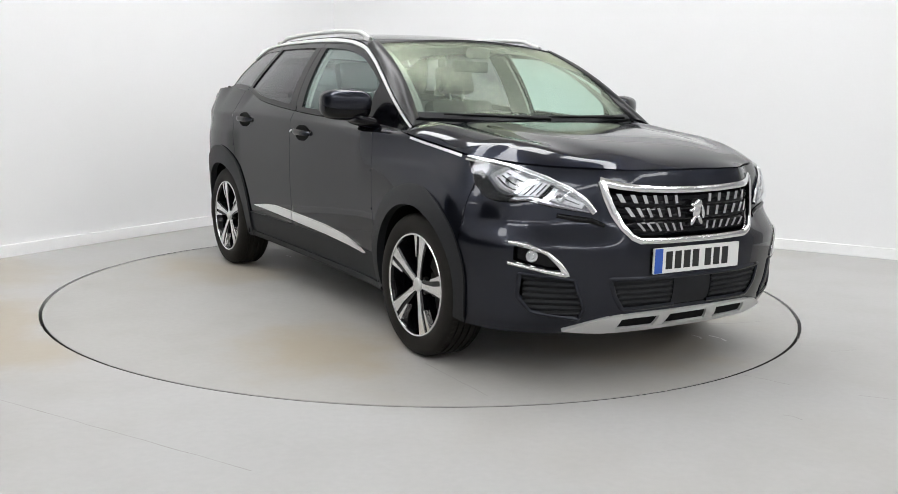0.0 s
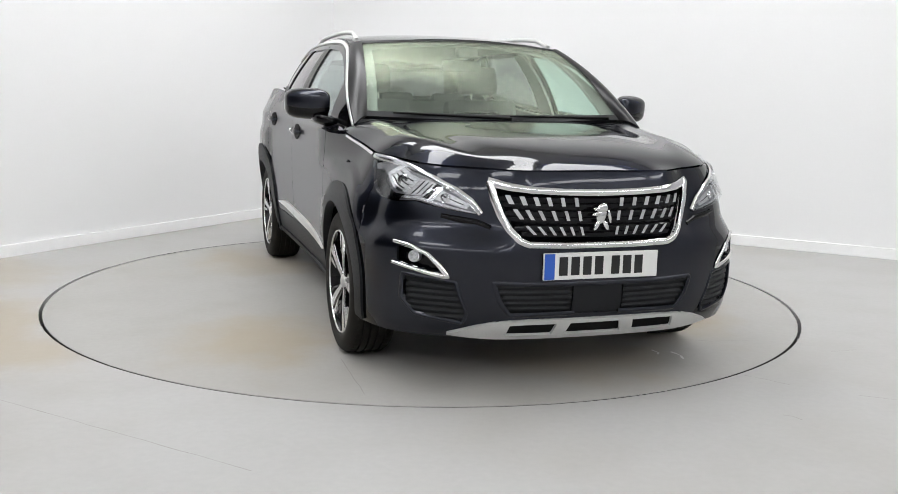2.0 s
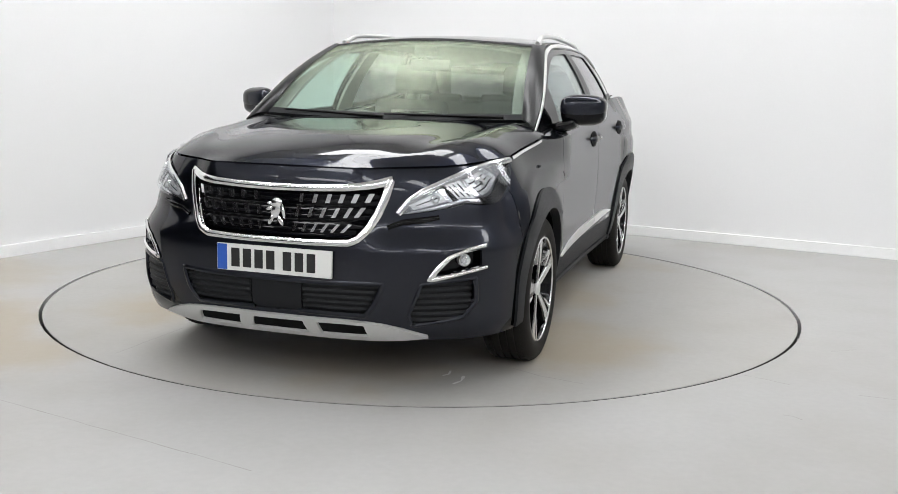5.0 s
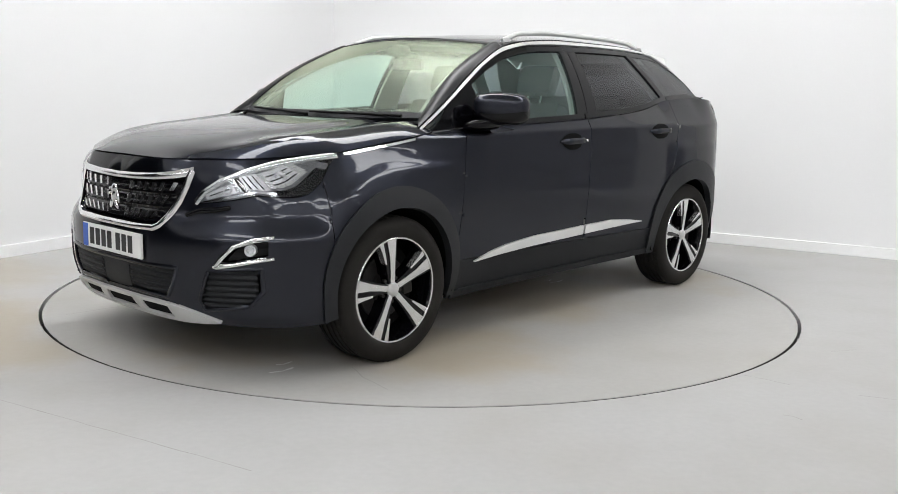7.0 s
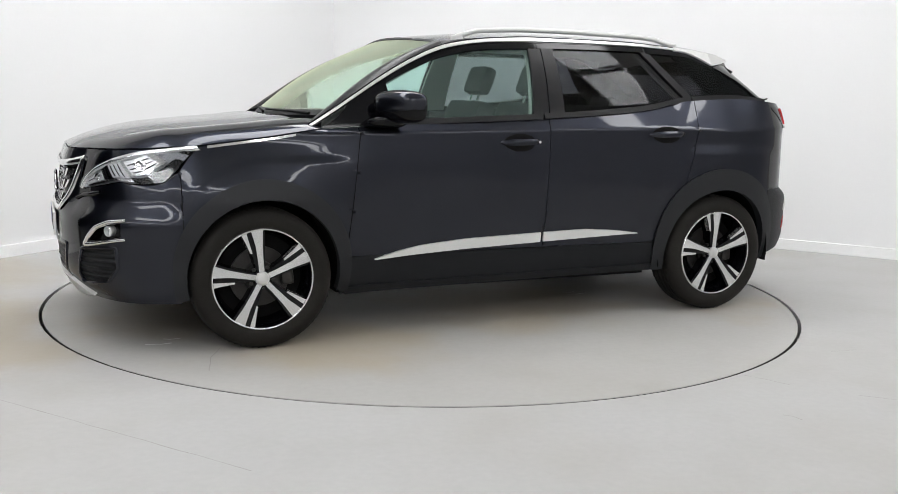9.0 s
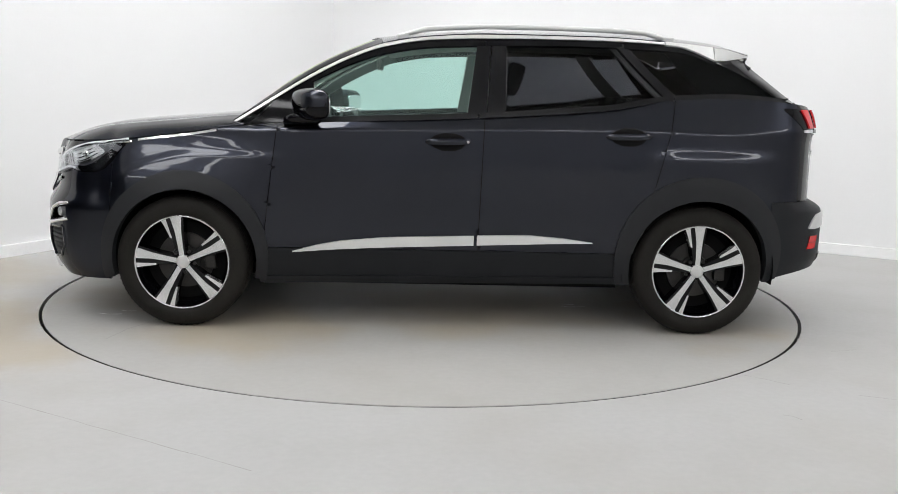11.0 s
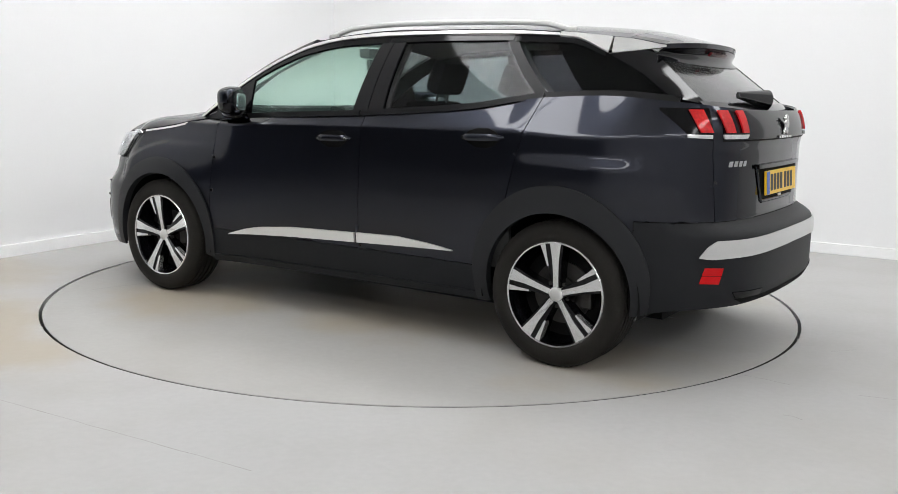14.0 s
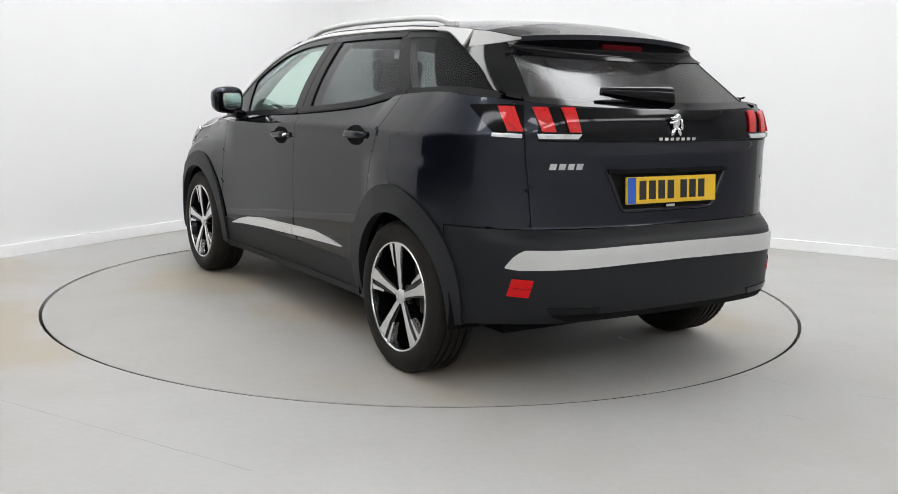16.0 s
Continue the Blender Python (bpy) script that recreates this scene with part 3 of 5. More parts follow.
        for a, b in rim:
            q = len(verts)
            for c, depth in ((a, 0), (b, 0), (b, 0.014), (a, 0.014)):
                verts.append(verts[c] - norms[c] * depth)
            faces.append([q + 1, q, q + 3, q + 2])
        pts = np.array(verts)
        flipped = [f[::-1] for f in faces]
        if whole:
            k = len(pts)
            both = np.concatenate([pts, pts * [1, -1, 1]])
            ob = mesh_ob(name, both, faces + [[i + k for i in f] for f in flipped], look_of[name], CAR)
            wb = bmesh.new()
            wb.from_mesh(ob.data)
            bmesh.ops.remove_doubles(wb, verts=[v for v in wb.verts if abs(v.co.y) < 1e-5], dist=1e-5)
            wb.to_mesh(ob.data)
            wb.free()
            made[name] = [ob, ob]
        else:
            made[name] = [mesh_ob(name, pts * [1, sg, 1], faces if sg > 0 else flipped, look_of[name], CAR) for sg in (1, -1)]
    bm.free()
    # dark inner shell behind the joints and openings
    s2, zz = np.linspace(S0, S1, 120), np.linspace(0.02, 0.985, 16)
    q = surf(s2[:, None], (LOW(fx(s2))[:, None] + (TOP(fx(s2)) - LOW(fx(s2)))[:, None] * zz), -0.045)
    for sg in (1, -1):
        verts = (q * [1, sg, 1]).reshape(-1, 3)
        faces = []
        for i in range(119):
            for j in range(15):
                c = q[i, j]
                if math.hypot(c[0] - FRONT_AXLE, c[2] - HUB_Z) < 0.43 or math.hypot(c[0] - REAR_AXLE, c[2] - HUB_Z) < 0.43:
                    continue
                faces.append((i * 16 + j, i * 16 + j + 1, i * 16 + j + 17, i * 16 + j + 16))
        mesh_ob("inner_shell", verts, faces, DARK, CAR)
    return made


PANEL = shell()

# ---- upper body ----
HEAD = spline([1.10, 0.98, 0.867, 0.711, 0.518, 0.328, 0.08, -0.179, -0.6, -0.884, -1.227, -1.42, -1.6, -1.80, -1.9],
              [1.046, 1.118, 1.190, 1.285, 1.388, 1.458, 1.500, 1.512, 1.519, 1.517, 1.503, 1.433, 1.348, 1.233, 1.227])
CANT = spline([1.12, 0.867, 0.703, 0.511, 0.323, 0.075, -0.227, -0.813, -1.098, -1.42, -1.70], [1.062, 1.222, 1.325, 1.424, 1.495, 1.534, 1.552, 1.551, 1.538, 1.510, 1.476])


def upper(x, z):
    return np.stack(np.broadcast_arrays(x, tumble(x, z), z), -1)


def pane(name, lo, hi, material, parent, side, label="", off=0.0, thick=0.006, w0=0.0, w1=1.0, n=22, m=12, top=None, bot=None):
    """A piece of the upper side: lo and hi give its two ends as (x below, x above), w0 to w1 its share of the window's height."""
    top, bot = top or HEAD, bot or BELT
    w = np.linspace(w0, w1, m)[None, :]
    t = np.linspace(0, 1, n)[:, None]
    a, b = lo[0] + (lo[1] - lo[0]) * w, hi[0] + (hi[1] - hi[0]) * w
    x = a + (b - a) * t
    z = bot(x) + (top(x) - bot(x)) * w
    return slab(name, upper(x, z), thick, material, parent, label, off, side)


def screen(a, w):
    """Windscreen: a across (-1 to 1), w from the cowl to the roof."""
    y = a * (0.735 + (0.612 - 0.735) * w)
    x = 1.135 + (0.405 - 1.135) * w - (0.135 + (0.06 - 0.135) * w) * a * a + 0.035 * np.sin(np.pi * w)
    z = 1.100 + (1.540 - 1.100) * w + 0.030 * np.sin(np.pi * w) - 0.034 * w * a * a + 0.012 * (1 - w) * a * a
    return np.stack(np.broadcast_arrays(x, y, z), -1)


ROOF_MID = spline([0.42, 0.2, 0.0, -0.5, -1.0, -1.4, -1.74], [1.541, 1.565, 1.581, 1.600, 1.594, 1.570, 1.500])


def roof_z(x, y):
    ye = tumble(x, CANT(x))
    return CANT(x) + (ROOF_MID(x) - CANT(x)) * (1 - np.abs(np.asarray(y) / ye) ** 2.3)


def spoiler(x, t):
    """Roof carried on to the spoiler's edge, its ends drawn in and forward."""
    f = (-x - 1.503) / 0.232
    y = (tumble(x, CANT(x)) - 0.012 - 0.055 * f) * t
    xr = x + 0.09 * np.abs(t) ** 2.6 * np.clip(f, 0, 1)
    return np.stack(np.broadcast_arrays(xr, y, roof_z(x, y) - 0.004 * f), -1)


def rear_glass(a, w):
    """Rear window: w from the lower edge up."""
    y = a * (0.655 + (0.560 - 0.655) * w)
    x = -1.965 + (-1.640 + 1.965) * w + (0.085 - 0.03 * w) * a * a
    z = 1.200 + (1.440 - 1.200) * w + 0.014 * a * a
    return np.stack(np.broadcast_arrays(x, y, z), -1)


def upper_body():
    a, w = np.linspace(-1, 1, 33)[:, None], np.linspace(0, 1, 17)[None, :]
    ws = slab("windscreen", screen(a * 0.965, 0.05 + 0.925 * w), 0.005, WSCREEN, CAR, "large raked windscreen, a faint yellow-green reflected sheen tinted in")
    ws.visible_shadow = False
    for nm, aa, ww in (("windscreen_base", (-1, 1), (0.0, 0.055)), ("windscreen_header", (-1, 1), (0.97, 1.0))):
        slab(nm, screen(np.linspace(*aa, 33)[:, None], np.linspace(*ww, 4)[None, :]), 0.02, PLASTIC, CAR, off=0.003)
    box_part("scuttle", (0.99, 1.17, -0.70, 0.70, 1.03, 1.088), PLASTIC, CAR, bevel=0.015)
    # roof skin
    xs = np.linspace(0.415, -1.50, 40)[:, None]
    ye = tumble(xs, CANT(xs))
    t = np.linspace(-1, 1, 31)[None, :]
    y = ye * t * 0.995
    xr = xs - 0.06 * t * t * np.clip((xs - 0.0) / 0.4, 0, 1)
    slab("roof", np.stack(np.broadcast_arrays(xr, y, roof_z(xr, y)), -1), 0.02, PAINT, CAR, off=0.002)
    slab("roof_spoiler", spoiler(np.linspace(-1.503, -1.735, 10)[:, None], np.linspace(-1, 1, 31)[None, :]), 0.022, PAINT, CAR, "rear spoiler lip in body colour", off=0.002)
    # black closing panel from the spoiler's edge down to the rear window, with the high brake lamp
    aa = np.linspace(-1, 1, 31)[:, None]
    k = np.linspace(0, 1, 8)[None, :, None]
    p = rear_glass(aa, np.full((1, 1), 0.80)) * (1 - k) + (spoiler(np.full((1, 1), -1.725), aa) - np.array([0, 0, 0.022])) * k
    p[..., 0] += 0.020 * np.sin(np.pi * k[..., 0])
    slab("spoiler_underside", p, 0.012, GLOSS, CAR, off=0.004)
    aa = np.linspace(-0.22, 0.22, 9)[:, None]
    k = np.linspace(0.62, 0.82, 3)[None, :, None]
    p = rear_glass(aa, np.full((1, 1), 0.80)) * (1 - k) + (spoiler(np.full((1, 1), -1.725), aa) - np.array([0, 0, 0.022])) * k
    p[..., 0] += 0.020 * np.sin(np.pi * k[..., 0])
    p[..., 0] -= 0.012
    slab("high_brake_lamp", p, 0.012, DIMRED, CAR, "dark red high-level brake lamp")
    rg = slab("rear_window", rear_glass(np.linspace(-0.955, 0.955, 25)[:, None], np.linspace(0.05, 0.82, 9)[None, :]), 0.005, REARGLASS, CAR, "dark tinted rear window")
    rg.visible_shadow = False
    slab("rear_window_edge", rear_glass(np.linspace(-1, 1, 25)[:, None], np.linspace(-0.06, 0.055, 4)[None, :]), 0.014, GLOSS, CAR, off=0.003)
    for sg in (1, -1):
        i = 0 if sg > 0 else 1
        fd, rd, fw, rw = PANEL["front_door"][i], PANEL["rear_door"][i], PANEL["front_wing"][i], PANEL["rear_wing"][i]
        g = pane("window_pane", (0.66, 0.69), (-0.112, -0.165), WINDOW, fd, sg, "clear greenish side window", -0.006, 0.004, 0.03, 0.95)
        g.visible_shadow = False
        g = pane("window_pane", (-0.295, -0.305), (-1.150, -0.890), PRIVACY, rd, sg, "dark tinted side window", -0.006, 0.004, 0.03, 0.95)
        g.visible_shadow = False
        pane("quarter_window", (-1.200, -0.935), (-1.800, -1.795), PRIVACY, rw, sg, "dark tinted quarter window", 0.0, 0.005, 0.02, 0.995, 40, 16).visible_shadow = False
        pane("mirror_sail", (1.07, 0.90), (0.665, 0.695), GLOSS, fd, sg, "", 0.001, 0.014)
        pane("centre_pillar", (-0.106, -0.160), (-0.200, -0.232), PILLAR, fd, sg, "", 0.001, 0.02)
        pane("door_pillar", (-0.206, -0.238), (-0.300, -0.310), PILLAR, rd, sg, "", 0.001, 0.02)
        pane("rear_pillar", (-1.145, -0.885), (-1.205, -0.940), PILLAR, rw, sg, "", 0.001, 0.02)
        pane("window_rail", (0.70, 0.70), (-0.20, -0.20), GLOSS, fd, sg, "", 0.002, 0.014, 0.93, 1.0, 30, 3)
        pane("window_rail", (-0.21, -0.21), (-0.93, -0.93), GLOSS, rd, sg, "", 0.002, 0.014, 0.93, 1.0, 30, 3)
        pane("window_rail", (-0.94, -0.94), (-1.42, -1.42), GLOSS, rw, sg, "", 0.002, 0.014, 0.91, 1.0, 20, 3)
        pane("quarter_backing", (-1.38, -1.14), (-1.81, -1.80), DARK, rw, sg, "", -0.018, 0.012, 0.0, 1.0, 12, 14)
        for nm, x0, x1, par in (("belt_seal", 0.72, -0.16, fd), ("belt_seal", -0.17, -1.18, rd), ("belt_seal", -1.19, -1.80, rw)):
            xx = np.linspace(x0, x1, 30)[:, None]
            zz = BELT(xx) + np.linspace(-0.016, 0.012, 4)[None, :]
            slab(nm, upper(xx + 0 * zz, zz), 0.016, PILLAR, par, "", 0.010, sg)
        # chrome strip from the wing over the roof edge, widening to a blade at the rear
        xx = np.linspace(1.095, -1.16, 60)[:, None]
        lo, hi = HEAD(xx) + 0.003, CANT(xx) - 0.004
        zz = lo + (hi - lo) * np.linspace(-0.05, 1.0, 5)[None, :]
        slab("roof_edge", upper(xx + 0 * zz, zz), 0.014, GLOSS, CAR, "", 0.003, sg)
        ww = np.linspace(0.22, 0.80, 5)[None, :]
        zz = lo + (hi - lo) * ww
        slab("chrome_strip", upper(xx + 0 * zz, zz), 0.012, STRIP, CAR, "bright chrome strip over the side windows", 0.008, sg)
        xx = np.linspace(-1.165, -1.425, 16)[:, None]
        zz = HEAD(xx) + 0.004 + (CANT(xx) - HEAD(xx) - 0.008) * np.linspace(0, 1, 6)[None, :]
        slab("chrome_blade", upper(xx + 0 * zz, zz), 0.012, BLADE, CAR, "satin silver blade on the rear roof pillar", 0.010, sg)
        f = np.linspace(0, 1, 16)[:, None]
        edge = spoiler(-1.432 - 0.303 * f, np.ones((1, 1)))[:, 0]
        lowz = 1.434 + (float(edge[-1, 2]) - 0.012 - 1.434) * f[:, 0]
        k = np.linspace(0, 1, 6)[None, :]
        zz = lowz[:, None] * (1 - k) + (edge[:, 2][:, None] - 0.003) * k
        yy = edge[:, 1][:, None] + 0.35 * (edge[:, 2][:, None] - zz) * (1 - f)
        slab("spoiler_blade", np.stack(np.broadcast_arrays(edge[:, 0][:, None], yy, zz), -1), 0.012, BLADE, CAR, "satin silver blade on the spoiler end", 0.008, sg)
        # windscreen pillar between glass and chrome
        wv = np.linspace(0.0, 1.0, 30)
        ed = screen(0.965, wv)
        xo = np.interp(wv, [0, 0.2, 0.6, 1.0], [1.10, 0.955, 0.665, 0.345])
        zo = CANT(xo) - 0.004
        out = upper(xo, zo)
        k = np.linspace(0, 1, 6)[None, :, None]
        p = ed[:, None] * (1 - k) + out[:, None] * k
        p[..., 2] += 0.012 * np.sin(np.pi * k[..., 0])
        slab("windscreen_pillar", p, 0.02, PILLAR, CAR, "", 0.004, sg)
        # tailgate pillar between the quarter window and the rear window
        wv = np.linspace(0.0, 1.0, 16)
        ed = rear_glass(0.95, wv)
        xo = np.interp(wv, [0, 1], [-1.80, -1.43])
        out = upper(xo, HEAD(xo) - 0.002)
        p = ed[:, None] * (1 - k) + out[:, None] * k
        p[..., 1] += 0.016 * np.sin(np.pi * k[..., 0])
        slab("rear_pillar_panel", p, 0.02, GLOSS, PANEL["tailgate"][0], "", 0.003, sg)
        # roof rail
        xx = np.linspace(0.27, -1.22, 50)
        e = np.linspace(0, 1, 50)
        lift = 0.028 * np.clip(np.sin(np.pi * e) * 3.2, 0, 1)
        ring, verts, faces = 10, [], []
        for q, l in zip(xx, lift):
            cy, cz = float(tumble(q, CANT(q))) - 0.045, float(roof_z(q, 0.56)) + 0.002 + l
            for r in range(ring):
                th = 2 * math.pi * r / ring
                verts.append((q, sg * (cy + 0.013 * math.cos(th)), cz + 0.014 * math.sin(th)))
        for u in range(49):
            for r in range(ring):
                b0, b1 = u * ring + r, u * ring + (r + 1) % ring
                faces.append((b0, b1, b1 + ring, b0 + ring))
        faces += [tuple(range(ring)), tuple(range(49 * ring, 50 * ring))]
        mesh_ob("roof_rail", verts, faces, BLADE, CAR, True, "satin silver roof rail")
        for q in (0.235, -1.19):
            cy = float(tumble(q, CANT(q))) - 0.045
            box_part("rail_foot", (q - 0.035, q + 0.035, sg * cy - 0.015, sg * cy + 0.015, float(roof_z(q, cy)) - 0.03, float(roof_z(q, cy)) + 0.020), SATIN, CAR, bevel=0.01)


upper_body()

# ---- bonnet ----
B_MID = spline([2.172, 2.15, 2.10, 2.02, 1.92, 1.77, 1.58, 1.4, 1.2, 1.1], [0.934, 0.948, 0.972, 1.000, 1.026, 1.052, 1.071, 1.087, 1.104, 1.108])


def bonnet():
    """Height field inside the edge that the wings and the bumper give it."""
    sq = np.linspace(S0, float(s_side(1.09)), 400)
    q = surf(sq, TOP(fx(sq)) )
    bx, by = q[:, 0], np.maximum.accumulate(q[:, 1])
    pick = np.interp(np.linspace(0, 1, 45), np.linspace(0, 1, 400), np.arange(400))
    ex_, ey_ = np.interp(pick, np.arange(400), bx), np.interp(pick, np.arange(400), by)
    ex_, ey_ = np.concatenate([ex_[::-1], ex_[1:]]) - 0.004, np.concatenate([-ey_[::-1], ey_[1:]]) * 0.995
    u = np.linspace(0, 1, 44)[:, None]
    ry = ey_ * 0.985
    rx = 1.155 - 0.10 * (ry / 0.78) ** 2
    x, y = ex_ + (rx - ex_) * u, ey_ + (ry - ey_) * u
    wide = np.maximum(np.interp(x, bx[::-1], by[::-1]), 0.02)
    t = np.clip(np.abs(y) / wide, 0, 1)
    edge = np.interp(x, bx[::-1], TOP(fx(sq))[::-1]) + 0.002
    back = ramp(2.10 - x, 0.0, 0.35)
    dome = (1 - 0.5 * back) * (1 - t ** 3.0) + 0.5 * back * (1 - np.clip((t - 0.86) / 0.14, 0, 1) ** 2) * (1 - 0.15 * t ** 2)
    crest = 0.009 * back * (np.exp(-((t - 0.80) / 0.055) ** 2) - 0.8 * np.exp(-((t - 0.64) / 0.10) ** 2))
    z = edge + np.maximum(B_MID(x) - edge, 0) * dome + crest
    slab("bonnet", np.stack([x, y, z], -1), 0.012, PAINT, CAR, "domed bonnet with two raised creases", 0.0)


bonnet()

# ---- trim, lamps, grilles ----
def wing_trim():
    for sg in (1, -1):
        i = 0 if sg > 0 else 1
        for axle, rin, rout, t0, t1, par in ((FRONT_AXLE, 0.368, 0.462, -14, 194, PANEL["front_wing"][i]), (REAR_AXLE, 0.366, 0.488, -14, 190, PANEL["rear_wing"][i])):
            th = np.radians(np.linspace(t0, t1, 60))[:, None]
            r = rin + (rout - rin) * (0.62 + 0.38 * np.clip(np.sin(th), 0, 1)) * np.linspace(0, 1, 7)[None, :]
            x, z = axle + r * np.cos(th), HUB_Z + 0.008 + r * np.sin(th)
            z = np.maximum(z, LOW(x) + 0.004 * (r - rin) / 0.1)
            p = surf(s_side(x), z)
            p[..., 1] += 0.004 * (1 - ((r - rin) / (rout - rin)) ** 2)
            slab("arch_cladding", p, 0.040, CLADDING, par, "matt black plastic wheel-arch cladding", 0.011, sg)
            # wheel well
            w = np.linspace(0.0, 1.0, 5)[None, :]
            th = np.radians(np.linspace(-10, 190, 40))[:, None]
            well = np.stack(np.broadcast_arrays(axle + 0.40 * np.cos(th), 0.89 - 0.42 * w, HUB_Z + 0.40 * np.sin(th)), -1)
            verts = (well * [1, sg, 1]).reshape(-1, 3)
            mesh_ob("wheel_well", verts, [(a * 5 + b, a * 5 + b + 1, a * 5 + b + 6, a * 5 + b + 5) for a in range(39) for b in range(4)] + [tuple(a * 5 + 4 for a in range(40))], DARK, CAR)
        fd, rd = PANEL["front_door"][i], PANEL["rear_door"][i]
        patch("sill_trim", "side", [(0.785, 0.408), (0.66, 0.444), (0.545, 0.467), (0.30, 0.491), (-0.155, 0.508)], [(0.785, 0.404), (0.60, 0.420), (0.30, 0.438), (-0.155, 0.457)],
              STRIP, fd, "bright polished trim blade on the lower door", 0.012, 0.02, 30, 6, sg)
        patch("sill_trim", "side", [(-0.172, 0.509), (-0.435, 0.517), (-0.62, 0.504), (-0.775, 0.484)], [(-0.172, 0.458), (-0.45, 0.470), (-0.65, 0.478), (-0.775, 0.481)],
              STRIP, rd, "bright polished trim blade on the lower door", 0.012, 0.02, 24, 6, sg)
        for x0, zz, par in ((-0.012, 0.987, fd), (-0.935, 1.032, rd)):
            patch("handle_cup", "side", [(x0 + 0.105, zz + 0.006), (x0 + 0.075, zz + 0.032), (x0 + 0.03, zz + 0.046), (x0 - 0.03, zz + 0.046), (x0 - 0.07, zz + 0.034), (x0 - 0.095, zz + 0.010)],
                  [(x0 + 0.105, zz), (x0 + 0.075, zz - 0.026), (x0 + 0.03, zz - 0.044), (x0 - 0.03, zz - 0.044), (x0 - 0.07, zz - 0.030), (x0 - 0.095, zz)], DARK, par, "dark hollow behind the handle", 0.004, 0.006, 24, 7, sg)
            g = along([(x0 + 0.118, zz + 0.002), (x0 - 0.118, zz + 0.008)], 22)
            e = np.linspace(-1, 1, 22)[:, None]
            k = np.linspace(-1, 1, 7)[None, :]
            hz = g[:, 1][:, None] + k * 0.0155 * np.sqrt(np.clip(1.02 - e ** 4, 0, 1))
            p = surf(s_side(g[:, 0])[:, None], hz)
            p[..., 1] += 0.030 * np.clip(1 - e ** 4, 0, 1) + 0.006 * (1 - k * k)
            slab("door_handle", p, 0.014, PAINT, par, "body-coloured pull handle", 0.002, sg)
        c = surf(s_side(-0.112), 0.993) * [1, sg, 1]
        lk = lathe("lock_barrel", [(0.0, 0.034), (0.007, 0.034), (0.009, 0.028), (0.009, 0.0)], CHROME, fd, seg=14)
        lk.matrix_basis = Matrix.Translation(c) @ pose(0, 0, 0, 0, 0, 0 if sg > 0 else 180)
        # chrome spear along the wing
        xx = np.linspace(1.60, 1.17, 26)
        p = np.stack([surf(s_side(xx), TOP(xx) - d) for d in (0.002, 0.008, 0.014)], 1)
        slab("wing_spear", p, 0.008, CHROME, PANEL["front_wing"][i], "thin bright spear along the wing top", 0.004, sg)
        # black cladding edge under the doors
        patch("sill_edge", "side", [(0.93, 0.272), (-0.96, 0.297)], [(0.93, 0.234), (-0.96, 0.262)], PLASTIC, PANEL["sill_cladding"][i], "", 0.01, 0.03, 30, 4, sg)


def mirrored(line):
    return line + [(-a, b) for a, b in line[-2::-1]] if line[-1][0] == 0 else line


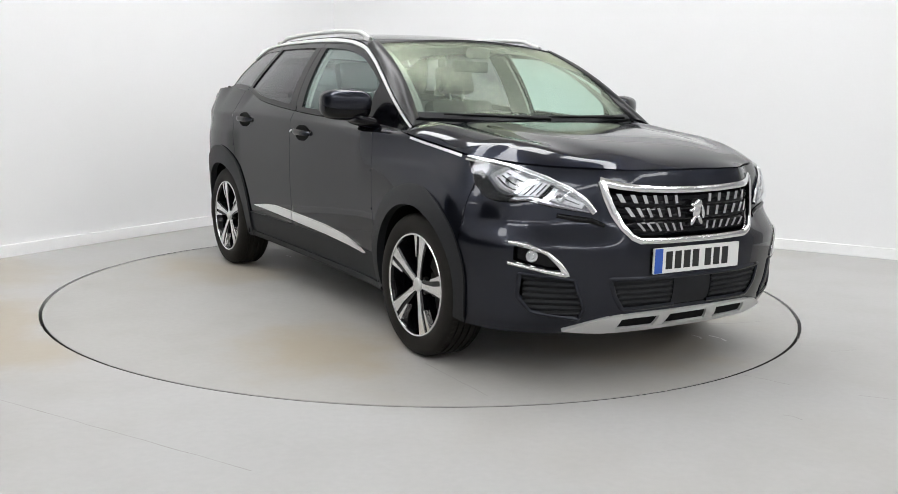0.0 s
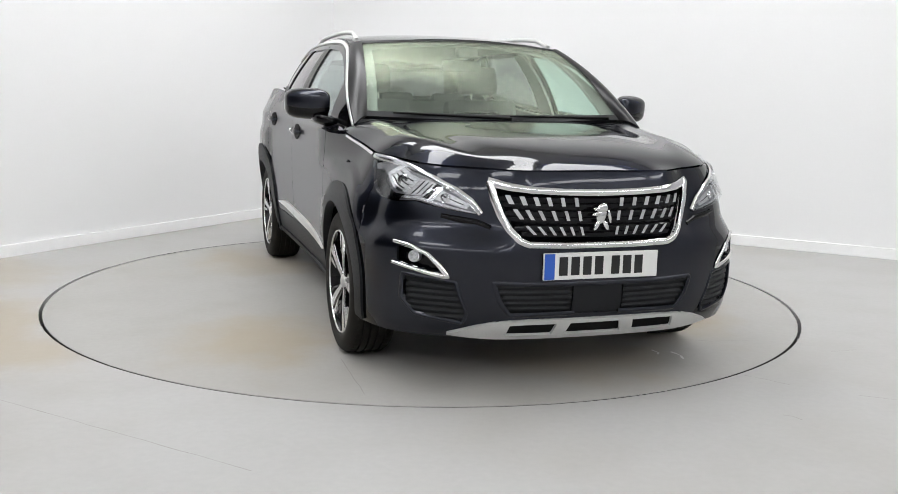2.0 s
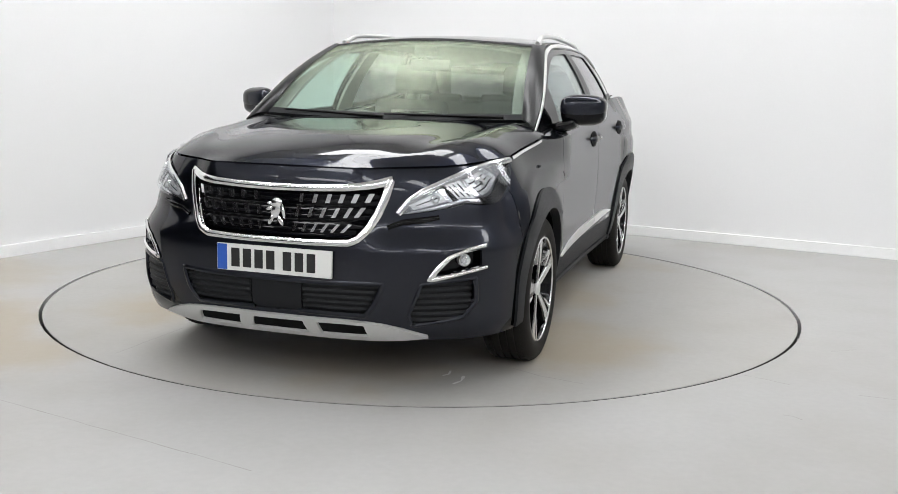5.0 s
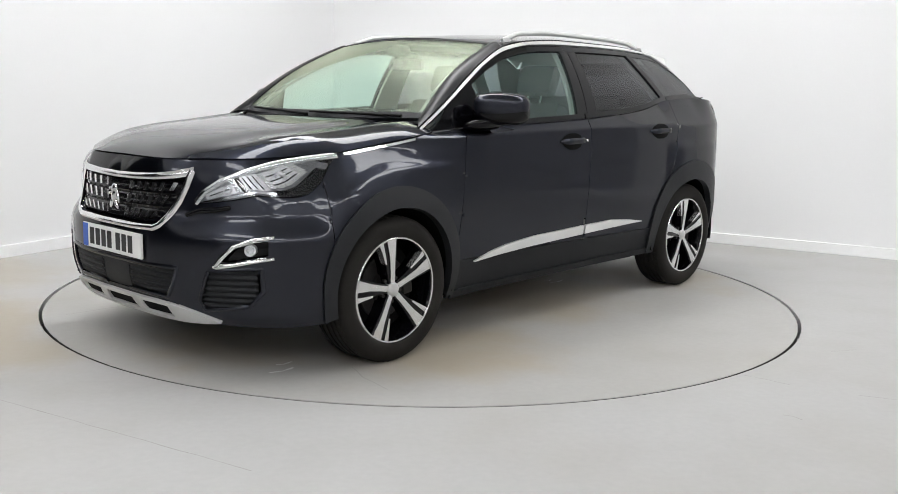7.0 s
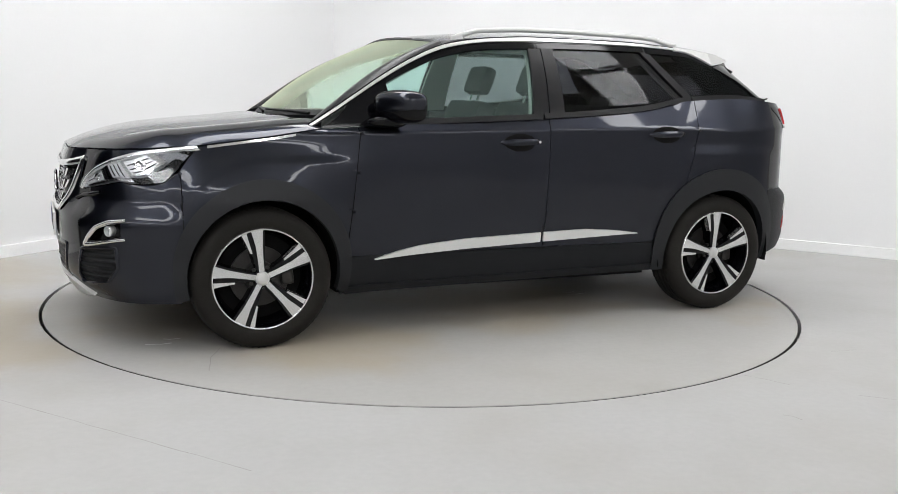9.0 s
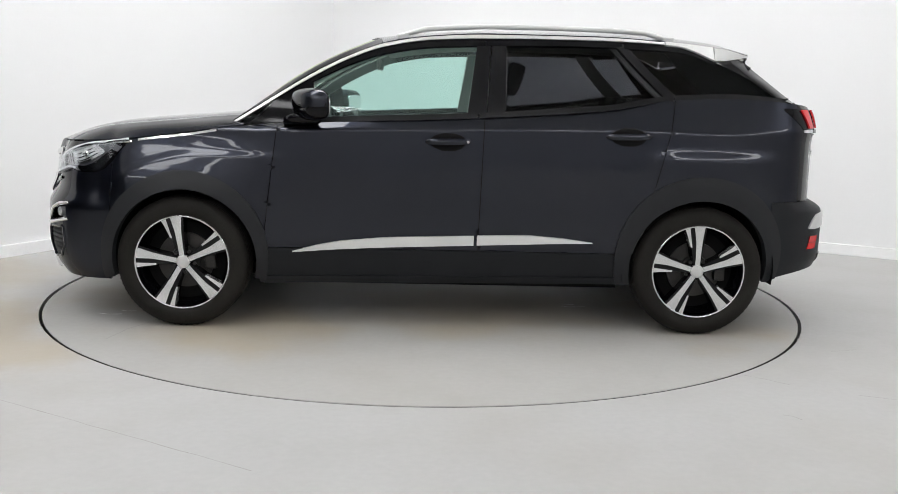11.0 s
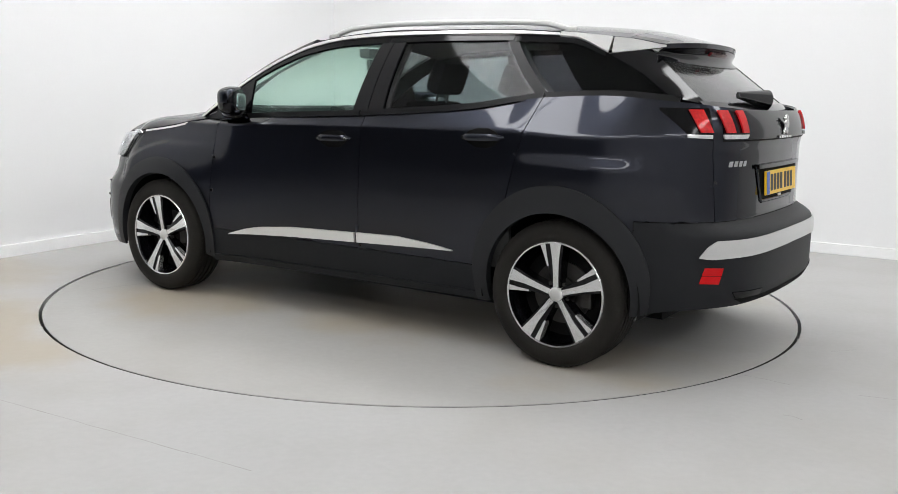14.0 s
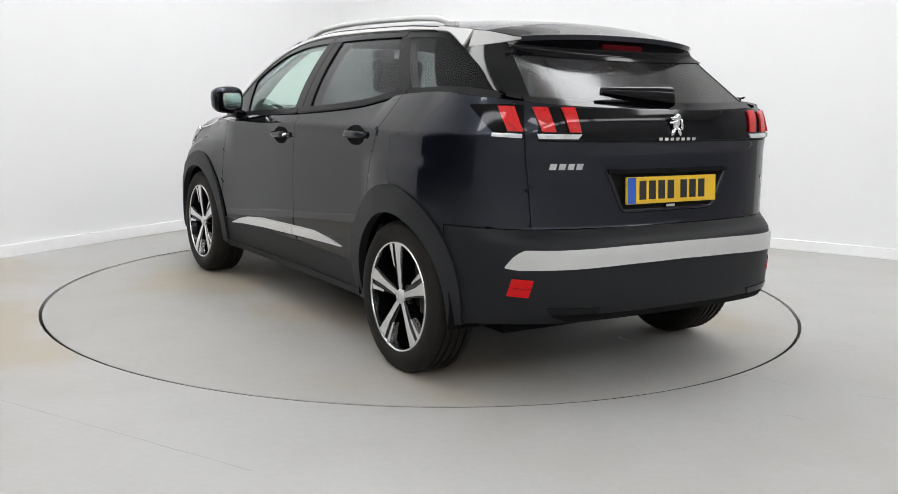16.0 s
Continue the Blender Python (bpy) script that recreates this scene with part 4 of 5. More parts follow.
def grilles():
    fb = PANEL["front_bumper"][0]
    # dark cavities behind the openings
    for nm, poly, back in (("grille_back", GRILLE, -0.055), ("lower_grille_back", LOWER, -0.05)):
        ys = np.linspace(-0.47, 0.47, 30)
        zz = np.linspace(min(q[1] for q in poly) - 0.02, max(q[1] for q in poly) + 0.02, 6)
        slab(nm, surf(s_front(ys)[:, None], zz[None, :], back), 0.01, DARK, fb)
    # main grille frame
    top = [(0.486, 0.884), (0.40, 0.867), (0.30, 0.856), (0.15, 0.848), (0, 0.845)]
    band("grille_frame", "front", mirrored(top), 0.020, CHROME, fb, "chrome grille surround, upper bar", 0.007, 0.03, 60, taper=[1.5, 1.0, 0.9, 0.9, 0.9, 1.0, 1.5])
    low = [(0.478, 0.885), (0.458, 0.820), (0.430, 0.755), (0.392, 0.692), (0.355, 0.654), (0.318, 0.638), (0.15, 0.632), (0, 0.631)]
    band("grille_frame", "front", mirrored(low), 0.012, CHROME, fb, "chrome grille surround, lower bow", 0.010, 0.03, 90, taper=[2.0, 1.7, 1.0, 0.8, 0.75, 0.75, 0.8, 1.0, 1.7, 2.0])
    # horizontal blades and chrome studs
    for zc, half in ((0.816, 0.44), (0.792, 0.43), (0.758, 0.42), (0.735, 0.40), (0.700, 0.375), (0.676, 0.345)):
        band("grille_blade", "front", [(-half, zc + 0.004), (0, zc - 0.004), (half, zc + 0.004)], 0.010, GLOSS, fb, "", -0.016, 0.02, 40)
    rows = (((0.404, 0.345, 0.287, 0.229, 0.168, 0.105), 0.824, 0.789, 0.018, 0.022), ((0.372, 0.322, 0.268, 0.210, 0.152, 0.092), 0.770, 0.731, 0.030, 0.019),
            ((0.322, 0.272, 0.224, 0.176, 0.130, 0.084), 0.706, 0.672, 0.042, 0.016))
    for ys, z1, z0, lean, wid in rows:
        for yy in ys:
            for sg in (1, -1):
                d = lean * yy / 0.4
                wy = wid * (0.65 + 0.35 * yy / 0.4)
                lift = 0.010 * (yy / 0.4) ** 2
                patch("grille_stud", "front", [(sg * (yy + wy / 2), z1 + lift), (sg * (yy - wy / 2), z1 + lift)], [(sg * (yy - d + wy / 2), z0 + lift), (sg * (yy - d - wy / 2), z0 + lift)],
                      CHROME, fb, "", -0.004, 0.012, 3, 4)
    # plain upright emblem
    emblem(fb, "front", 0.748, 1.0, -1)
    # lower grille slats and sensor block
    for k in range(5):
        zc = 0.458 - k * 0.0235
        for sg in (1, -1):
            band("vent_slat", "front", [(sg * 0.118, zc), (sg * (0.445 - 0.012 * k), zc + 0.004)], 0.008, PLASTIC, fb, "", -0.010, 0.02, 14)
    band("grille_edge", "front", mirrored([(0.10, 0.346), (0.30, 0.344), (0.385, 0.343), (0.428, 0.400), (0.456, 0.481), (0.30, 0.476), (0, 0.474)]), 0.018, PAINT, fb, "", 0.002, 0.03, 90)
    patch("sensor_block", "front", [(-0.112, 0.474), (0.112, 0.474)], [(-0.112, 0.342), (0.112, 0.342)], PLASTIC, fb, "", -0.006, 0.03, 8, 5)
    for sg in (1, -1):
        # corner vents with slats
        ys = np.linspace(0.53, 0.81, 14) * sg
        slab("vent_back", surf(s_front(ys)[:, None], np.linspace(0.29, 0.52, 6)[None, :], -0.05), 0.01, DARK, fb)
        for k in range(7):
            zc = 0.482 - k * 0.026
            band("vent_slat", "front", [(sg * (0.598 - 0.008 * k), zc - 0.004), (sg * 0.775, zc)], 0.010, PLASTIC, fb, "", -0.012, 0.02, 14)
        band("vent_edge", "front", [(sg * 0.555, 0.350), (sg * 0.572, 0.303), (sg * 0.66, 0.318), (sg * 0.748, 0.334), (sg * 0.79, 0.40), (sg * 0.785, 0.50), (sg * 0.69, 0.492), (sg * 0.600, 0.480), (sg * 0.555, 0.350)],
             0.012, PAINT, fb, "", 0.002, 0.03, 60)
        # fog lamp with a chrome bow
        slab("fog_back", surf(s_front(np.linspace(0.62, 0.82, 10) * sg)[:, None], np.linspace(0.51, 0.63, 5)[None, :], -0.035), 0.01, GLOSS, fb)
        bow = [(0.815, 0.628), (0.76, 0.618), (0.70, 0.588), (0.655, 0.540), (0.628, 0.499), (0.70, 0.512), (0.76, 0.527), (0.815, 0.541)]
        band("fog_bow", "front", [(sg * a, b) for a, b in bow], 0.0075, CHROME, fb, "chrome bow round the fog lamp", 0.006, 0.02, 50, taper=[0.5, 0.6, 0.9, 1.5, 1.7, 1.0, 0.6, 0.5])
        c = surf(s_front(sg * 0.752), 0.573, -0.022)
        m = Matrix.Translation(c) @ pose(0, 0, 0, 0, 0, -90 + sg * 40)
        f = lathe("fog_lamp", [(0.0, 0.002), (0.009, 0.003), (0.012, 0.012), (0.016, 0.006), (0.022, 0.014), (0.025, 0.012), (0.026, -0.02)], REFLECTOR, fb, seg=20, label="small round fog lamp")
        f.matrix_basis = m
        f2 = lathe("fog_lens", [(0.0, 0.024), (0.012, 0.022), (0.024, 0.014)], LENS, f, seg=20)
        # washer nozzle cover and sensor
        c = surf(s_front(sg * 0.567), 0.318, 0.004)
        lathe("parking_sensor", [(0.0, 0.005), (0.006, 0.004), (0.009, 0.0), (0.009, -0.02)], PAINT, fb, seg=14).matrix_basis = Matrix.Translation(c) @ pose(0, 0, 0, 0, 0, -90 + sg * 25)
    # bright skid plate with three openings
    patch("skid_shadow", "front", [(-0.44, 0.318), (0, 0.314), (0.44, 0.318)], [(-0.42, 0.245), (0, 0.240), (0.42, 0.245)], DARK, fb, "", 0.004, 0.01, 40, 5)
    sk = patch("skid_plate", "front", [(-0.45, 0.316), (-0.30, 0.325), (0, 0.323), (0.30, 0.325), (0.45, 0.316)], [(-0.45, 0.302), (-0.30, 0.308), (0, 0.307), (0.30, 0.311), (0.45, 0.305)],
               SATIN, fb, "satin silver skid plate under the bumper", 0.016, 0.03, 60, 4)
    patch("skid_lip", "front", [(-0.45, 0.262), (0, 0.258), (0.45, 0.262)], [(-0.45, 0.242), (0, 0.238), (0.45, 0.242)], SATIN, sk, "", 0.016, 0.03, 60, 5)
    for sg in (1, -1):
        patch("skid_end", "front", [(sg * 0.635, 0.262), (sg * 0.53, 0.297), (sg * 0.448, 0.316), (sg * 0.375, 0.322)], [(sg * 0.635, 0.258), (sg * 0.56, 0.249), (sg * 0.47, 0.243), (sg * 0.405, 0.242)],
              SATIN, sk, "", 0.016, 0.03, 16, 8)
        patch("skid_bridge", "front", [(sg * 0.176, 0.312), (sg * 0.112, 0.312)], [(sg * 0.192, 0.252), (sg * 0.132, 0.252)], SATIN, sk, "", 0.015, 0.03, 5, 5)


def emblem(par, where, zc, size, sign):
    """Plain metal emblem: an upright body with spread limbs."""
    c = surf(TO_S[where](0.0), zc, 0.014)
    bm = bmesh.new()
    blobs = ((0.004, 0.034, 0.026, 0.022, 20), (0.0, 0.004, 0.022, 0.034, -15), (-0.020, -0.034, 0.011, 0.026, -28), (0.022, -0.036, 0.011, 0.024, 30),
             (-0.024, 0.012, 0.022, 0.009, 12), (-0.022, 0.032, 0.018, 0.008, -8), (0.036, 0.0, 0.008, 0.030, 12))
    for y, z, ry, rz, tilt in blobs:
        m = Matrix.Translation((c[0], c[1] - sign * y * size, c[2] + z * size)) @ pose(0, 0, 0, -sign * tilt, 0, 0) @ Matrix.Diagonal((0.010, ry * size, rz * size, 1))
        bmesh.ops.create_uvsphere(bm, u_segments=14, v_segments=8, radius=1, matrix=m)
    part("emblem", bm, CHROME, par, "small chrome emblem", smooth=True)


def headlamps():
    fb = PANEL["front_bumper"][0]
    top = [(0.512, 0.760), (0.550, 0.806), (0.615, 0.850), (0.715, 0.892), (0.815, 0.924), (0.882, 0.942), (0.910, 0.956), (0.920, 0.963)]
    low = [(0.512, 0.750), (0.600, 0.760), (0.690, 0.774), (0.780, 0.794), (0.815, 0.786), (0.868, 0.784), (0.889, 0.800), (0.903, 0.846), (0.913, 0.915), (0.920, 0.958)]
    for sg in (1, -1):
        t2, l2 = [(sg * a, b) for a, b in top], [(sg * a, b) for a, b in low]
        h = patch("headlamp", "front", t2, l2, GLOSS, fb, "clear headlamp with chrome brow and bright reflectors", 0.002, 0.02, 34, 9)
        a, b = along(t2, 101), along(l2, 101)

        def zone(name, u0, u1, w0, w1, material, off, label=""):
            w = np.linspace(w0, w1, 5)[None, :, None]
            i0, i1 = round(u0 * 100), round(u1 * 100) + 1
            g = a[i0:i1, None] * (1 - w) + b[i0:i1, None] * w
            return slab(name, surf(s_front(g[..., 0]), g[..., 1]), 0.006, material, h, label, off)
        zone("lamp_floor", 0.04, 0.93, 0.10, 0.95, LAMPGREY, 0.004)
        zone("reflector_bowl", 0.12, 0.38, 0.30, 0.72, REFLECTOR, 0.008)
        zone("reflector_bowl", 0.46, 0.60, 0.16, 0.74, REFLECTOR, 0.008)
        zone("reflector_bowl", 0.62, 0.80, 0.18, 0.66, REFLECTOR, 0.010)
        zone("lamp_divider", 0.385, 0.415, 0.22, 0.78, CHROME, 0.013)
        zone("lamp_divider", 0.42, 0.455, 0.18, 0.86, GLOSS, 0.012)
        zone("lamp_divider", 0.60, 0.63, 0.20, 0.70, CHROME, 0.013)
        zone("lamp_divider", 0.80, 0.835, 0.16, 0.62, CHROME, 0.014)
        zone("lamp_fin", 0.64, 0.83, 0.62, 0.69, CHROME, 0.014)
        for f0 in (0.48, 0.52, 0.56):
            zone("reflector_rib", f0, f0 + 0.012, 0.22, 0.70, GLOSS, 0.0095)
        for f0 in (0.30, 0.44, 0.56):
            zone("reflector_rib", 0.64, 0.79, f0, f0 + 0.03, GLOSS, 0.0115)
        zone("reflector_rib", 0.16, 0.36, 0.48, 0.52, GLOSS, 0.0095)
        zone("indicator_bar", 0.05, 0.60, 0.80, 0.90, CHROME, 0.012)
        zone("lamp_sill", 0.60, 0.88, 0.76, 0.97, GLOSS, 0.012)
        band("lamp_brow", "front", [(q, hh - 0.006) for q, hh in t2], 0.010, CHROME, h, "chrome daytime-lamp brow", 0.010, 0.010, 44, taper=[1.0, 1.2, 1.1, 1.2, 1.3, 0.6])
        for fy, fz, r in ((0.835, 0.868, 0.030), (0.655, 0.812, 0.022)):
            c = surf(s_front(sg * fy), fz, 0.004)
            o = lathe("lamp_bowl", [(0.0, 0.002), (r * 0.35, 0.004), (r * 0.5, 0.012), (r * 0.9, 0.010), (r, 0.0)], CHROME, h, seg=22)
            o.matrix_basis = Matrix.Translation(c) @ pose(0, 0, 0, 0, 0, -90 + sg * 50)
        p = patch("lamp_lens", "front", t2, l2, LENS, h, "clear polycarbonate lens", 0.022, 0.003, 34, 9)
        p.visible_shadow = False
        # chrome hook under the lamp's inner tip
        band("lamp_hook", "front", [(sg * 0.47, 0.700), (sg * 0.53, 0.722), (sg * 0.60, 0.730), (sg * 0.67, 0.742)], 0.014, GLOSS, fb, "", 0.006, 0.02, 20, taper=[0.6, 1.0, 1.2, 0.5])


def number_plate(par, where, zc, back, material, sign, tilt):
    """Plate with a blue end band and plain bars for its characters."""
    c = surf(TO_S[where](0.0), zc, back)
    p = box_part("number_plate", (-0.006, 0.006, -0.26, 0.26, -0.0555, 0.0555), material, par, "number plate with blue end band and dark bars", bevel=0.003)
    p.matrix_basis = Matrix.Translation(c) @ pose(0, 0, 0, 0, tilt, 0)
    box_part("blue_band", (0.0045 * sign - 0.003, 0.0045 * sign + 0.003, *sorted((-sign * 0.257, -sign * 0.212)), -0.053, 0.053), PLATE_B, p)
    y = -sign * 0.196
    for k in range(7):
        if k == 4:
            y += sign * 0.022
        box_part("character_bar", (0.0045 * sign - 0.0028, 0.0045 * sign + 0.0028, *sorted((y + sign * 0.004, y + sign * 0.042)), -0.038, 0.039), INK, p)
        y += sign * 0.0535
    return p


def rear_end():
    tg, rb = PANEL["tailgate"][0], PANEL["rear_bumper"][0]
    patch("lamp_band", "rear", [(0.655, 1.190), (0, 1.186), (-0.655, 1.190)], [(0.655, 1.068), (0, 1.066), (-0.655, 1.068)], GLOSS, tg, "gloss black band between the tail lamps", 0.003, 0.01, 40, 6)
    patch("band_crease", "rear", [(0.655, 1.064), (-0.655, 1.064)], [(0.655, 1.058), (-0.655, 1.058)], DARK, tg, "", 0.002, 0.008, 40, 3)
    emblem(tg, "rear", 1.128, 0.82, 1)
    # raised marks under the emblem and the badge, as plain bars
    for k in range(7):
        y = 0.096 - k * 0.032
        patch("badge_bar", "rear", [(y, 1.076), (y - 0.020, 1.076)], [(y, 1.064), (y - 0.020, 1.064)], CHROME, tg, "", 0.010, 0.006, 3, 3)
    for k in range(4):
        y = 0.605 - k * 0.038
        patch("badge_bar", "rear", [(y, 0.972), (y - 0.028, 0.972)], [(y + 0.006, 0.948), (y - 0.022, 0.948)], CHROME, tg, "", 0.006, 0.006, 3, 3)
    # plate recess
    patch("plate_recess", "rear", [(0.335, 0.938), (-0.335, 0.938)], [(0.250, 0.780), (-0.250, 0.780)], DARK, tg, "", 0.003, 0.01, 20, 6)
    band("recess_edge", "rear", [(0.345, 0.942), (0.258, 0.776), (-0.258, 0.776), (-0.345, 0.942)], 0.010, PAINT, tg, "", 0.004, 0.012, 60)
    patch("recess_hood", "rear", [(0.35, 0.948), (-0.35, 0.948)], [(0.345, 0.930), (-0.345, 0.930)], GLOSS, tg, "", 0.018, 0.03, 20, 4)
    number_plate(tg, "rear", 0.860, 0.014, PLATE_Y, -1, 4)
    patch("plate_latch", "rear", [(0.022, 0.797), (-0.022, 0.797)], [(0.022, 0.787), (-0.022, 0.787)], SATIN, tg, "", 0.014, 0.006, 4, 3)
    for sg in (1, -1):
        i = 0 if sg > 0 else 1
        rw = PANEL["rear_wing"][i]
        # tail lamps: three leaning red claws each
        lamp = patch("tail_lamp", "rear", [(sg * 0.868, 1.196), (sg * 0.78, 1.197), (sg * 0.705, 1.196)], [(sg * 0.868, 1.185), (sg * 0.80, 1.090), (sg * 0.705, 1.062)], GLOSS, rw, "smoked tail lamp with red claws", 0.003, 0.012, 14, 6)
        patch("lamp_claw", "rear", [(sg * 0.790, 1.188), (sg * 0.737, 1.188)], [(sg * 0.755, 1.094), (sg * 0.706, 1.094)], REDGLOW, lamp, "red lamp claw", 0.012, 0.008, 6, 6)
        for a0, a1, b0, b1 in ((0.676, 0.618, 0.642, 0.590), (0.562, 0.506, 0.536, 0.488)):
            patch("lamp_claw", "rear", [(sg * a0, 1.186), (sg * a1, 1.186)], [(sg * b0, 1.094), (sg * b1, 1.094)], REDGLOW, tg, "red lamp claw", 0.013, 0.008, 6, 6)
        patch("reverse_lamp", "rear", [(sg * 0.66, 1.088), (sg * 0.485, 1.088)], [(sg * 0.655, 1.070), (sg * 0.50, 1.070)], REFLECTOR, tg, "clear reversing lamp strip", 0.012, 0.008, 8, 3)
        patch("reverse_lamp", "rear", [(sg * 0.80, 1.086), (sg * 0.71, 1.086)], [(sg * 0.80, 1.074), (sg * 0.71, 1.070)], REFLECTOR, lamp, "clear reversing lamp strip", 0.010, 0.008, 8, 3)
        patch("rear_reflector", "rear", [(sg * 0.728, 0.522), (sg * 0.662, 0.520)], [(sg * 0.742, 0.452), (sg * 0.676, 0.450)], RED, rb, "red rear reflector", 0.004, 0.01, 8, 6)
        patch("reflector_line", "rear", [(sg * 0.737, 0.488), (sg * 0.667, 0.486)], [(sg * 0.737, 0.486), (sg * 0.667, 0.484)], DIMRED, rb, "", 0.0055, 0.004, 6, 3)
        # tailgate rounded side joint
        patch("exhaust_trim", "rear", [(sg * 0.62, 0.412), (sg * 0.42, 0.408)], [(sg * 0.60, 0.384), (sg * 0.44, 0.382)], GLOSS, rb, "", 0.006, 0.02, 10, 4)
    patch("bumper_strip", "rear", [(0.748, 0.570), (0.720, 0.618), (0.69, 0.638), (0.3, 0.648), (0, 0.650), (-0.3, 0.648), (-0.69, 0.638), (-0.720, 0.618), (-0.748, 0.570)],
          [(0.748, 0.564), (0.71, 0.558), (0.62, 0.564), (0.3, 0.576), (0, 0.580), (-0.3, 0.576), (-0.62, 0.564), (-0.71, 0.558), (-0.748, 0.564)], SATIN, rb, "satin silver strip across the rear bumper", 0.008, 0.02, 70, 6)
    patch("bumper_lip", "rear", [(0.60, 0.378), (-0.60, 0.378)], [(0.55, 0.354), (-0.55, 0.354)], DARK, rb, "", 0.004, 0.02, 30, 4)
    # wiper
    a, b = rear_glass(-0.10, 0.10), rear_glass(0.46, 0.16)
    for nm, p, q, r0, r1 in (("rear_wiper", a, b, 0.030, 0.010),):
        d = Vector(q - p)
        bm = bmesh.new()
        bmesh.ops.create_cone(bm, cap_ends=True, segments=12, radius1=r0, radius2=r1, depth=d.length,
                              matrix=Matrix.Translation((Vector(p) + Vector(q)) / 2 + Vector((-0.028, 0, 0.016))) @ d.to_track_quat("Z", "Y").to_matrix().to_4x4() @ Matrix.Diagonal((1, 1.6, 1, 1)))
        w = part(nm, bm, GLOSS, tg, "black rear wiper arm", smooth=True)
        box_part("wiper_boss", (a[0] - 0.035, a[0] + 0.01, a[1] - 0.035, a[1] + 0.035, a[2] - 0.02, a[2] + 0.03), GLOSS, w, bevel=0.012)


def superq(bm, c, r, e=0.5, nu=28, nv=16, warp=None):
    """Rounded box-like body."""
    f = lambda v, k: math.copysign(abs(v) ** k, v)
    rows = []
    for j in range(nv + 1):
        b = -math.pi / 2 + math.pi * j / nv
        rows.append([])
        for i in range(nu):
            a = 2 * math.pi * i / nu
            q = Vector((f(math.cos(b), e) * f(math.cos(a), e) * r[0], f(math.cos(b), e) * f(math.sin(a), e) * r[1], f(math.sin(b), e) * r[2]))
            if warp:
                q = warp(q)
            rows[-1].append(bm.verts.new(q + Vector(c)))
    for j in range(nv):
        for i in range(nu):
            k = (i + 1) % nu
            bm.faces.new((rows[j][i], rows[j][k], rows[j + 1][k], rows[j + 1][i]))
    bmesh.ops.remove_doubles(bm, verts=bm.verts, dist=1e-5)


def mirrors():
    for sg in (1, -1):
        i = 0 if sg > 0 else 1
        fd = PANEL["front_door"][i]
        bm = bmesh.new()
        taper = lambda q: Vector((q.x * (1 - 0.9 * max(0, q.y * sg)) - 0.5 * q.y * sg, q.y, q.z * (1 - 0.28 * max(0, q.x) / 0.12) * (1 - 0.8 * max(0, q.y * sg))))
        superq(bm, (0.680, sg * 0.957, 1.164), (0.072, 0.108, 0.080), 0.55, warp=taper)
        m = part("door_mirror", bm, GLOSS, fd, "gloss black door mirror", smooth=True)
        bm = bmesh.new()
        superq(bm, (0.684, sg * 0.957, 1.180), (0.075, 0.110, 0.066), 0.6, warp=taper)
        part("mirror_cap", bm, PAINT, m, "", smooth=True)
        bm = bmesh.new()
        superq(bm, (0.618, sg * 0.945, 1.160), (0.008, 0.070, 0.048), 0.5, warp=lambda q: Vector((q.x - 0.5 * q.y * sg, q.y, q.z)))
        part("mirror_glass", bm, CHROME, m, "silvered mirror glass", smooth=True)
        bm = bmesh.new()
        superq(bm, (0.735, sg * 0.878, 1.084), (0.092, 0.062, 0.030), 0.7, warp=lambda q: Vector((q.x - 0.5 * q.y * sg, q.y, q.z + 0.22 * q.y * sg)))
        part("mirror_arm", bm, GLOSS, m, "", smooth=True)


